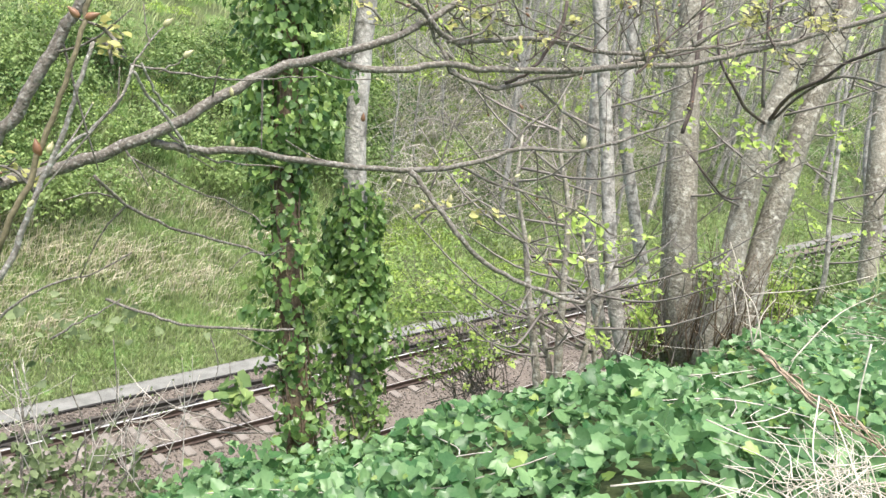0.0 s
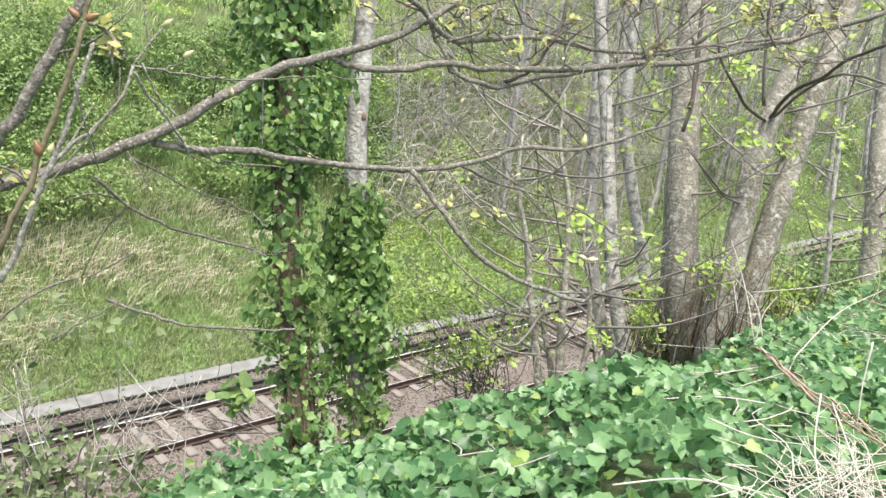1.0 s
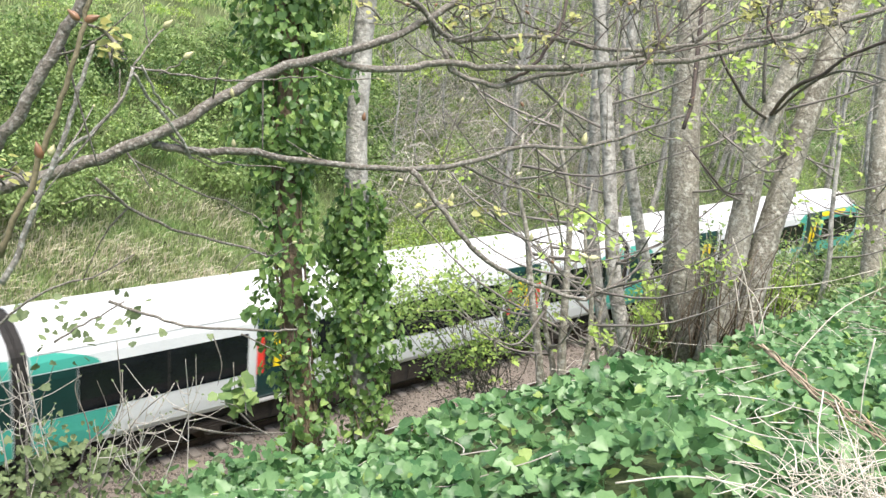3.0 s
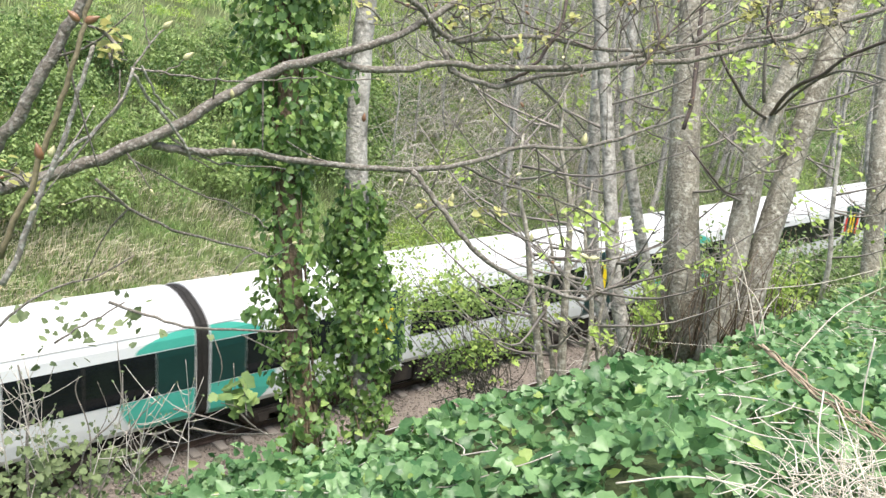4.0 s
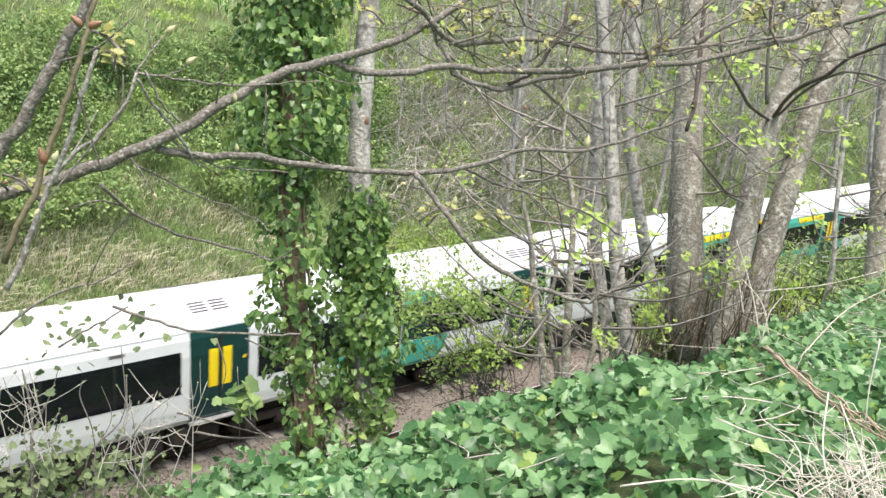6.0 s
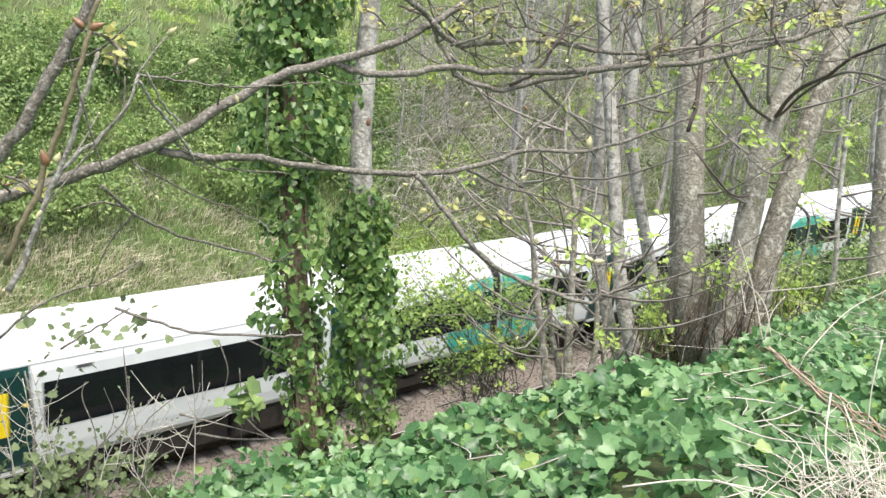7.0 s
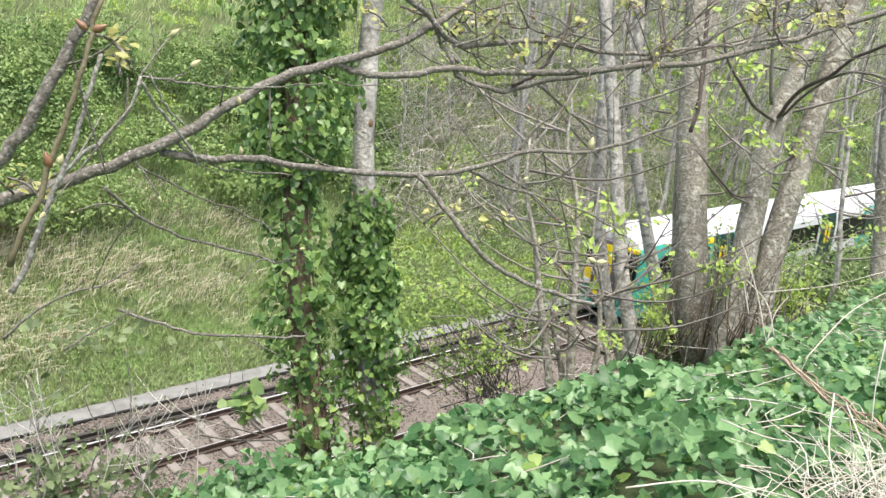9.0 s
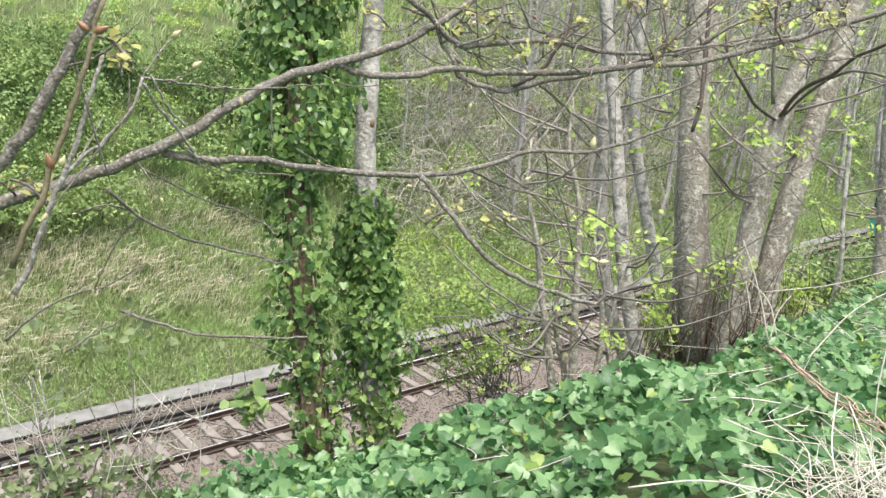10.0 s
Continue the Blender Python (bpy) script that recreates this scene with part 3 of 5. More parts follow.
# ---- near bank: ivy ground cover ----
def build_ivy_bank():
    rng = np.random.default_rng(11)
    n = 125000
    x, y = rng.uniform(-7, 16, n), rng.uniform(-20, -13.0, n)
    wedge = ((x > 0.17 * (y + 17.4)) & (x < 6 * (y + 17.4) + 1)) | (rng.random(n) < 0.25)
    x, y = x[wedge], y[wedge]
    n = len(x)
    dist = np.hypot(x, y + 17.4)
    patch = 0.5 + 0.5 * np.sin(x * 1.9 + 2 * np.sin(y * 1.3)) * np.sin(y * 2.3 + x * 0.7)
    keep = (dist > 1.6) & (rng.random(n) < np.clip(1.25 - dist / 9, 0.22, 1)) & (patch > rng.uniform(-0.1, 0.16, n))
    x, y = x[keep], y[keep]
    n = len(x)
    z = ground_z(x, y) + 0.01 + 0.17 * rng.random(n) ** 1.2 + 0.08 * np.sin(x * 3.3 + 1) * np.sin(y * 4.1)
    size = 0.036 + 0.068 * rng.random(n) ** 1.4
    # the cover swells up along the edge of the bank
    edge = np.array([(2.02, -13.36, 8.20), (2.24, -13.41, 8.25), (2.47, -13.47, 8.30), (2.70, -13.55, 8.28), (2.92, -13.61, 8.28)])
    e = edge[rng.integers(len(edge), size=1000)] + rng.normal(0, 1, (1000, 3)) * np.array([0.11, 0.11, 0.05])
    x, y, z, size = np.r_[x, e[:, 0]], np.r_[y, e[:, 1]], np.r_[z, e[:, 2]], np.r_[size, 0.036 + 0.05 * rng.random(len(e))]
    n = len(x)
    nrm = np.tile(np.array([[-0.25, -0.12, 1.0]]), (n, 1))
    t = thing("ivy_ground_cover", "dense green ivy leaves covering the bank edge", "ivy")
    near = (x > 1.3) & (x < 3.4) & (y > -15.9) & (y < -14.3)
    idx = np.flatnonzero(near)[:300]
    rest = np.ones(n, bool)
    rest[idx] = False
    old = rest & (rng.random(n) < 0.045)
    rest &= ~old
    tagged(leaves("ivy_leaves", np.c_[x, y, z][rest], nrm[rest], size[rest], M["ivy"], t, IVY, 12, spread=0.62), kind="stuff")
    tagged(leaves("young_ivy_leaves", np.c_[x, y, z][old], nrm[old], size[old] * 0.8, M["ivyyellow"], t, IVY, 13, spread=0.4), kind="stuff")
    kinds = []
    for k in range(6):
        ob = leaves("leaf", [(0, 0, 0)], [(0, 0, 1)], [1.0], M["ivy"], t, IVY, 50 + k, spread=0.2)
        kinds.append(ob)
    for k, i in enumerate(idx):
        ob = kinds[k] if k < 6 else new("leaf", kinds[k % 6].data)
        ob.parent = t
        ob.location = (x[i], y[i], z[i])
        ob.scale = (size[i],) * 3
        ob.rotation_euler = (rng.normal(0.1, 0.33), rng.normal(-0.2, 0.33), rng.uniform(0, 6.28))
    st = Tubes()
    for k in range(130):
        a, b = rng.uniform(0.5, 9), rng.uniform(-16.6, -13.6)
        w = rng.uniform(0, 6.28)
        pts = [(a + math.cos(w + 0.5 * math.sin(q * 3)) * q, b + math.sin(w + 0.5 * math.sin(q * 3)) * q) for q in np.linspace(0, rng.uniform(0.5, 1.3), 7)]
        st.add([(c, d, float(ground_z(c, d)) + 0.09 + 0.05 * math.sin(5 * c)) for c, d in pts], 0.004, 0.003, 4)
    tagged(st.make("ivy_stem", M["bramble"], t), kind="stuff")


build_ivy_bank()


# ---- trees of the near bank ----
def ivy_column(name, pts, r0, r1, label, lo, hi, width, dense, n, seed, bark):
    """A trunk and its climbing ivy; width: how far the leaves stand off, dense: how many there are, both by height."""
    t = thing(name, label, "tree", at=(0, 0, 0))
    tb = Tubes()
    line = glide(pts, 28)
    tb.add(line, r0, r1, 10, 0.12)
    tb.make("trunk", bark, t)
    rng = np.random.default_rng(seed)
    q = np.array(line)
    zs = rng.uniform(lo, hi, n)
    o = np.argsort(q[:, 2])
    cx, cy = np.interp(zs, q[o, 2], q[o, 0]), np.interp(zs, q[o, 2], q[o, 1])
    a = rng.uniform(0, 2 * np.pi, n)
    wob = np.interp(zs, [k[0] for k in width], [k[1] for k in width]) * (1 + 0.22 * np.sin(zs * 6.1 + seed + 2 * np.sin(a)) + 0.18 * np.sin(zs * 13.3 + 2 * a))
    keep = (np.sin(zs * 7.7 + 2 * np.sin(2 * a + seed)) > rng.uniform(-1.9, -0.2, n)) & (rng.random(n) < np.interp(zs, [k[0] for k in dense], [k[1] for k in dense]))
    a, wob, zs, cx, cy = a[keep], wob[keep], zs[keep], cx[keep], cy[keep]
    n = len(zs)
    r = wob * np.sqrt(rng.uniform(0.12, 1.15, n))
    c = np.c_[cx + np.cos(a) * r, cy + np.sin(a) * r, zs]
    nr = np.c_[np.cos(a), np.sin(a), np.full(n, 0.5)]
    k = rng.random(n) < 0.13
    sz = 0.028 + 0.040 * rng.random(n) ** 1.4
    tagged(leaves("ivy_leaves", c[~k], nr[~k], sz[~k], M["climber"], t, IVY, seed + 1, spread=0.55, hang=(0, 0, -1.0)), kind="stuff")
    tagged(leaves("young_ivy_leaves", c[k], nr[k], sz[k], M["ivyyellow"], t, IVY, seed + 2, spread=0.55, hang=(0, 0, -1.0)), kind="stuff")
    st = Tubes()
    for _ in range(9):
        w, z0 = rng.uniform(0, 6.28), rng.uniform(lo, lo + 1.0)
        pts2 = []
        for z in np.linspace(z0, hi - rng.uniform(0, 1.5), 16):
            w += rng.normal(0, 0.4)
            pts2.append((np.interp(z, q[o, 2], q[o, 0]) + math.cos(w) * r0 * 1.1, np.interp(z, q[o, 2], q[o, 1]) + math.sin(w) * r0 * 1.1, z))
        st.add(glide(pts2, 30), 0.010, 0.005, 5)
    tagged(st.make("ivy_stem", M["brownbark"], t), kind="stuff")
    return t


ivy_column("ivy_clad_tree", [(2.88, -13.44, 7.89), (2.89, -13.31, 8.24), (2.93, -13.00, 9.07), (2.99, -12.73, 9.87), (3.08, -12.52, 10.61), (3.17, -12.32, 11.31), (3.27, -12.09, 12.08)], 0.085, 0.06, "slender tree trunk wrapped in glossy climbing ivy", 6.2, 12.6, [(6.2, 0.14), (8.4, 0.17), (8.9, 0.22), (9.45, 0.24), (9.8, 0.22), (10.1, 0.30), (10.4, 0.37), (11.1, 0.35), (12.6, 0.3)], [(6.2, 0.12), (8.3, 0.22), (8.6, 0.40), (9.1, 0.50), (9.35, 0.42), (9.85, 0.38), (10.08, 1.0)], 17000, 21, M["brownbark"])
ivy_column("ivy_clad_tree", [(3.51, -13.30, 7.59), (3.53, -13.13, 8.05), (3.58, -12.89, 8.74), (3.66, -12.65, 9.52), (3.71, -12.48, 10.06), (3.81, -12.32, 10.69), (3.93, -12.17, 11.31), (4.04, -11.90, 12.25)], 0.10, 0.066, "pale grey tree with ivy round its lower trunk", 6.3, 9.85, [(6.3, 0.14), (8.0, 0.19), (8.6, 0.25), (9.3, 0.24), (9.6, 0.16), (9.85, 0.10)], [(6.3, 0.15), (8.2, 0.30), (8.5, 0.55), (8.9, 0.85), (9.1, 1.0), (9.6, 0.9), (9.75, 0.3)], 11500, 31, M["palebark"])


def bare_tree(label, stems, bark, seed, twigs=10, leafy=0, name="bare_tree"):
    """Stems: line, lower and upper radius. Side twigs grow from the upper parts."""
    t = thing(name, label, "tree")
    rng = random.Random(seed)
    tips = []
    tw = Tubes()
    for pts, r0, r1 in stems:
        tb = Tubes()
        line = glide(pts, 22)
        tb.add(line, r0, r1, 12, 0.05, rng)
        tb.make("trunk", bark, t)
        for _ in range(twigs):
            i = rng.randrange(5, 20)
            a = rng.uniform(0, 6.28)
            q = np.array(line[i]) + (np.array(line[i + 1]) - np.array(line[i])) * rng.random()
            ln = rng.uniform(0.5, 1.7)
            e = q + np.array([math.cos(a) * ln, math.sin(a) * ln, rng.uniform(0.1, 0.9) * ln])
            m = (q + e) / 2 + np.array([0, 0, -0.1 * ln])
            sub = glide([q, m, e], 7)
            tw.add(sub, 0.014, 0.004, 4)
            for _ in range(6):
                j = rng.randrange(1, 7)
                d = np.array([rng.uniform(-0.5, 0.5), rng.uniform(-0.5, 0.5), rng.uniform(-0.2, 0.4)]) * rng.uniform(0.4, 1.1)
                e2 = sub[j] + d
                tw.add(glide([sub[j], sub[j] + d * 0.5 + np.array([rng.gauss(0, 0.05), rng.gauss(0, 0.05), rng.gauss(0, 0.06)]), e2], 5), 0.005, 0.0018, 3)
                tips.append(e2)
            tips.append(e)
    tagged(tw.make("twig_spray", M["greytwig"], t), kind="stuff")
    if leafy:
        r2 = np.random.default_rng(seed)
        pick = np.array([tips[r2.integers(len(tips))] for _ in range(leafy)])
        c = pick + r2.normal(0, 0.10, pick.shape)
        leaves("young_leaves", c, np.tile([[0, -0.3, 1.0]], (leafy, 1)), r2.uniform(0.04, 0.10, leafy), M["lime"], t, PALM, seed, spread=0.5)
    return t


bare_tree("leaning pair of smooth grey-brown trunks on the bank edge", [
    ([(6.90, -13.83, 8.21), (7.03, -13.79, 8.62), (7.16, -13.73, 9.08), (7.34, -13.64, 9.69), (7.45, -13.58, 10.10), (7.58, -13.57, 10.44), (7.77, -13.57, 10.88), (8.01, -13.56, 11.45), (8.30, -13.52, 12.23)], 0.13, 0.085),
    ([(7.20, -13.98, 8.21), (7.32, -13.90, 8.67), (7.48, -13.83, 9.24), (7.67, -13.79, 9.76), (7.82, -13.76, 10.18), (8.00, -13.74, 10.65), (8.19, -13.71, 11.17), (8.36, -13.67, 11.64), (8.68, -13.57, 12.63)], 0.125, 0.095)], M["bark"], 41, 8, 90)
bare_tree("grey trunk with scarred bark at the bank edge", [([(7.13, -13.53, 8.09), (7.17, -13.27, 8.81), (7.25, -13.03, 9.59), (7.37, -12.81, 10.38), (7.49, -12.63, 11.11), (7.60, -12.43, 11.84), (7.74, -12.18, 12.78)], 0.17, 0.11), ([(7.18, -13.20, 7.95), (7.36, -13.01, 8.82), (7.50, -12.75, 9.80), (7.78, -12.60, 10.79), (8.00, -12.36, 11.88), (8.18, -12.16, 12.81)], 0.11, 0.07)], M["bark"], 42, 8, 70)
bare_tree("slim pale spotted trunk leaning slightly", [([(6.78, -13.11, 7.93), (6.75, -12.81, 8.60), (6.80, -12.56, 9.33), (6.88, -12.25, 10.27), (6.93, -11.95, 11.10), (6.97, -11.65, 11.94)], 0.078, 0.055)], M["palebark"], 43, 6, 50)
bare_tree("slim pale spotted trunk on the slope", [([(7.08, -12.76, 7.72), (7.02, -12.51, 8.20), (7.04, -12.21, 8.97), (7.17, -11.94, 9.92), (7.31, -11.69, 10.87), (7.48, -11.39, 12.00)], 0.07, 0.05), ([(8.33, -12.30, 7.90), (8.32, -11.78, 9.13), (8.34, -11.45, 10.00), (8.52, -11.20, 11.01), (8.69, -10.82, 12.33)], 0.075, 0.055)], M["palebark"], 44, 6, 40)
bare_tree("cluster of thin dark stems on the slope", [([(5.51, -13.14, 7.72), (5.54, -12.94, 8.28), (5.56, -12.72, 8.85), (5.58, -12.59, 9.23), (5.58, -12.41, 9.65), (5.66, -12.31, 10.08)], 0.042, 0.010), ([(5.63, -13.24, 7.74), (5.70, -13.08, 8.31), (5.81, -12.91, 8.98), (5.90, -12.75, 9.56), (5.89, -12.56, 10.02), (5.97, -12.46, 10.46)], 0.045, 0.010),
    ([(5.62, -13.12, 7.68), (5.69, -13.03, 8.07), (5.69, -12.83, 8.54), (5.80, -12.75, 8.99), (5.79, -12.59, 9.36)], 0.036, 0.008), ([(5.76, -13.24, 7.70), (5.95, -13.18, 8.30), (6.02, -13.05, 8.79), (6.04, -12.87, 9.26), (6.14, -12.78, 9.71)], 0.034, 0.008), ([(6.19, -13.34, 7.75), (6.16, -13.12, 8.24), (6.25, -13.04, 8.64), (6.45, -13.02, 9.16)], 0.032, 0.010)], M["bark"], 45, 8, 30)
bare_tree("thin grey stems further along the bank", [([(9.92, -13.48, 7.9), (9.925, -13.481, 8.659), (10.017, -13.336, 9.226), (10.187, -13.159, 10.052), (10.3, -13.0, 10.9)], 0.035, 0.018), ([(13.2, -12.9, 7.3), (13.35, -12.62, 8.6), (13.3, -12.3, 9.6), (13.6, -12.0, 11.2)], 0.06, 0.04)], M["palebark"], 47, 7, 60)
bare_tree("grey trunk further along the bank", [([(10.62, -13.85, 7.65), (10.86, -13.54, 8.98), (11.12, -13.18, 10.44), (11.39, -12.89, 11.78), (11.61, -12.56, 13.10)], 0.125, 0.10)], M["bark"], 46, 6, 40)


# ---- the overhanging horse chestnut ----
def bud(parent, at, way, size, mat):
    """A sticky bud: a pointed bulb of overlapping scales."""
    d = Vector(way).normalized()
    tb = Tubes()
    p = Vector(at)
    prof = [(0, 0.12), (0.12, 0.20), (0.35, 0.27), (0.6, 0.22), (0.85, 0.10), (1.0, 0.02)]
    v, f, n = [], [], 7
    s = d.cross(Vector((0.3, 0.9, 0.2))).normalized()
    u = d.cross(s)
    for q, r in prof:
        for k in range(n):
            a = 2 * math.pi * k / n
            v.append(p + d * q * size + (s * math.cos(a) + u * math.sin(a)) * r * size * (1 + 0.12 * math.sin(3 * a + 5 * q)))
    for i in range(len(prof) - 1):
        for k in range(n):
            f.append((i * n + k, i * n + (k + 1) % n, (i + 1) * n + (k + 1) % n, (i + 1) * n + k))
    return mesh_object("bud", v, f, mat, parent, smooth=True)


def build_chestnut():
    t = thing("horse_chestnut_branches", "overhanging bare branches with sticky opening buds", "tree branches")
    rng = random.Random(77)
    lines = []

    def bough(pts, r0, r1, n=30, name="branch", mat="twig", side=0, sides=7):
        tb = Tubes()
        line = [q + np.array([rng.gauss(0, 0.0018), rng.gauss(0, 0.0018), rng.gauss(0, 0.0022)]) for q in glide(pts, n)]
        tb.add(line, r0 * 0.88, r1 * 0.88, sides, 0.11, rng)
        tb.make(name, M[mat], t)
        lines.append((line, side))

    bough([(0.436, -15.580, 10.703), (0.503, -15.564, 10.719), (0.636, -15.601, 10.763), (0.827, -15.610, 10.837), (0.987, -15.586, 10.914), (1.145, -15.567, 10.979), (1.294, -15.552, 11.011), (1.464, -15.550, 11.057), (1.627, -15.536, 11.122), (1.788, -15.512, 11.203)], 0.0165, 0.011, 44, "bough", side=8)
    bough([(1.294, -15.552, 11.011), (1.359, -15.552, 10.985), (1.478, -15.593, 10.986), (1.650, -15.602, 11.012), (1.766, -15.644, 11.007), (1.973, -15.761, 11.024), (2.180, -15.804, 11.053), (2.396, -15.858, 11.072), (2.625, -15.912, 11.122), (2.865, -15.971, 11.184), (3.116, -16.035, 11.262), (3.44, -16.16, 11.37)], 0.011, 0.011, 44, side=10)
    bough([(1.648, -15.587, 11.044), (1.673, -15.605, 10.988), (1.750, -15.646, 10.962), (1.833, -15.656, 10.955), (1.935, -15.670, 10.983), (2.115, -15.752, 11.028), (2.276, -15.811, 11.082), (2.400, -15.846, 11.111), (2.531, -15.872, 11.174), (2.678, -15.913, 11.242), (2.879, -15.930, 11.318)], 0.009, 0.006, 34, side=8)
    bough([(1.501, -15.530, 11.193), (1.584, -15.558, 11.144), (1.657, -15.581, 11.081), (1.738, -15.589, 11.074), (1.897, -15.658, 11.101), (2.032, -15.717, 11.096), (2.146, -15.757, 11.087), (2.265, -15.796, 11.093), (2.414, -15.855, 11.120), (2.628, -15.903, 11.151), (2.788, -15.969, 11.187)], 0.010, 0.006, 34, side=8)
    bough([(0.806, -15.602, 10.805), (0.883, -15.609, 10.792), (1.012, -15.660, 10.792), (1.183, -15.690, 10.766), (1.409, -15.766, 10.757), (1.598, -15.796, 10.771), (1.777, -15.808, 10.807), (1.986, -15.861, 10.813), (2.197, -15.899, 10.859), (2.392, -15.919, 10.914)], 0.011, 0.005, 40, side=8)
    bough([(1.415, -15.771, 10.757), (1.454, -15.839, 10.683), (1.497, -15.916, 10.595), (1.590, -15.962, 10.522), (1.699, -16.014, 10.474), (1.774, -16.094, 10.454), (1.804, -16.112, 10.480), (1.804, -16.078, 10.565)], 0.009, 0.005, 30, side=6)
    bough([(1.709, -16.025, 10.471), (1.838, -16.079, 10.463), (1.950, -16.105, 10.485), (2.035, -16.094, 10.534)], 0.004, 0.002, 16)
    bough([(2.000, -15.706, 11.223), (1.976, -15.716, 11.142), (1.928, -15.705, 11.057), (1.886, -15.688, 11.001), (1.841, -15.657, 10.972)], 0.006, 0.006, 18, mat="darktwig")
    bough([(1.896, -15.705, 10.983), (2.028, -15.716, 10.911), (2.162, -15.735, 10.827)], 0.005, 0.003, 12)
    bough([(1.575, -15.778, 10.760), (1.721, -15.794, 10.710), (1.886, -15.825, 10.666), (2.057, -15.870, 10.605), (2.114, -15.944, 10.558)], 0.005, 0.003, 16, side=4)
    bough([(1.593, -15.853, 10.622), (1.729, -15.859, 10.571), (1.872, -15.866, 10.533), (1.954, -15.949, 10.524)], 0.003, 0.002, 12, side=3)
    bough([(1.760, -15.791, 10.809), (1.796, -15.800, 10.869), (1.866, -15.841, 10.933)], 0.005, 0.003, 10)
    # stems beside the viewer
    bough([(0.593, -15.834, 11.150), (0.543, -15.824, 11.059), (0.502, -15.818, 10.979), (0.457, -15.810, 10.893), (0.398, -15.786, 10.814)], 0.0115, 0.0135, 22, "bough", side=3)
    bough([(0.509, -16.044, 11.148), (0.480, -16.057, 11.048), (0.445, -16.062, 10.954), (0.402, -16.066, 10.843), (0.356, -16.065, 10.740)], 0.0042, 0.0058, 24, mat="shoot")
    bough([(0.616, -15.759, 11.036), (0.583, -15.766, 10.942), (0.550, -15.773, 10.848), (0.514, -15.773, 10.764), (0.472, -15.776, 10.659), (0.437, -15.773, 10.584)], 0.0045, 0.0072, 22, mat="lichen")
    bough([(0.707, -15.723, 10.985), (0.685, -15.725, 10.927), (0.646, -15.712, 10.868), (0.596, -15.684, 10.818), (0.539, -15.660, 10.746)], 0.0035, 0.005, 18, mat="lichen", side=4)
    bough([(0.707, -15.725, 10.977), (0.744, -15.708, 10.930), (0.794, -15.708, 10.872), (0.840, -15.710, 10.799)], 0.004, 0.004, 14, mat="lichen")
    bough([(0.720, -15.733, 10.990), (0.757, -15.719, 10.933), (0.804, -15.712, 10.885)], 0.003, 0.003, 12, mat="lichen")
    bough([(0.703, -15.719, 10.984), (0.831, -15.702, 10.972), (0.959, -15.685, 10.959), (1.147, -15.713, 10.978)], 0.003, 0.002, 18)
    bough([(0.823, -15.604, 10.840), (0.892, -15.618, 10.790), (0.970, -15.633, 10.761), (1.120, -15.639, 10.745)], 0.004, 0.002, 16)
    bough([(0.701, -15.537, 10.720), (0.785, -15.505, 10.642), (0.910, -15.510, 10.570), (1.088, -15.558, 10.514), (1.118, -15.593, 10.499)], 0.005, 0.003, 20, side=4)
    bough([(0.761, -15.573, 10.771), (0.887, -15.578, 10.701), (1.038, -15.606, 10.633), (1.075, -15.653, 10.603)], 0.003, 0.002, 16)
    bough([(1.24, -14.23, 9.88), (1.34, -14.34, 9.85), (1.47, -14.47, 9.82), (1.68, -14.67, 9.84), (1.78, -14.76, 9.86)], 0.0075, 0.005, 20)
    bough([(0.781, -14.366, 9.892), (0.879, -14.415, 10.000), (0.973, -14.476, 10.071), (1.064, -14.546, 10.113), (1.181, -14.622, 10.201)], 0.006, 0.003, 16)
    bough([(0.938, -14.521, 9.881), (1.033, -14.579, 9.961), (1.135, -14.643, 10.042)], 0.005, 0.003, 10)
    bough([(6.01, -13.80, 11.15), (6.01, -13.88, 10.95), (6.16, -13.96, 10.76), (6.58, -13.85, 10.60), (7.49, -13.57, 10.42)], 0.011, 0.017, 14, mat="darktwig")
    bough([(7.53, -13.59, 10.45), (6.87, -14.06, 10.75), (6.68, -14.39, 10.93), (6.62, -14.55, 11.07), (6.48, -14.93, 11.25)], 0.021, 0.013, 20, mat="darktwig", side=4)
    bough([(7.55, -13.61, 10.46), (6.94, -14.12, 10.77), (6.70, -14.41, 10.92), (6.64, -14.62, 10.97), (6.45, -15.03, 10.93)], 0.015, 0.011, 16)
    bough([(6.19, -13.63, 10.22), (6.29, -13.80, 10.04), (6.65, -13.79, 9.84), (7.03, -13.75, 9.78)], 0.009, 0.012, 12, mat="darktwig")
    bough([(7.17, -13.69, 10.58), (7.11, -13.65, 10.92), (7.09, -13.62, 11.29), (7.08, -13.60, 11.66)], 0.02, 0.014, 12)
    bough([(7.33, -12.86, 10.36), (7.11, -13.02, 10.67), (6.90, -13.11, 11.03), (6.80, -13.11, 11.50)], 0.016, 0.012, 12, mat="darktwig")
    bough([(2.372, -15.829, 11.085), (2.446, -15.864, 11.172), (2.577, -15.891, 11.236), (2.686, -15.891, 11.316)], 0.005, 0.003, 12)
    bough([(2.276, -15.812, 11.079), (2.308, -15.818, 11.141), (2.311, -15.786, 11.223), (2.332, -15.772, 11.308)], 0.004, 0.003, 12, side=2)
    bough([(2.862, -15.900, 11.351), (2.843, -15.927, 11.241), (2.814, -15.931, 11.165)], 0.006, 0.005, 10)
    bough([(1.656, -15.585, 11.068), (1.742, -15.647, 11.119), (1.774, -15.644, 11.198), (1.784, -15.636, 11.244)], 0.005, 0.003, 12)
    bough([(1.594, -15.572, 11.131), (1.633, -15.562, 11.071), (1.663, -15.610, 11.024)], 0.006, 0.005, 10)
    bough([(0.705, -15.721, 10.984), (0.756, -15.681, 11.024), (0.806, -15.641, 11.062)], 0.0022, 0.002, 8)
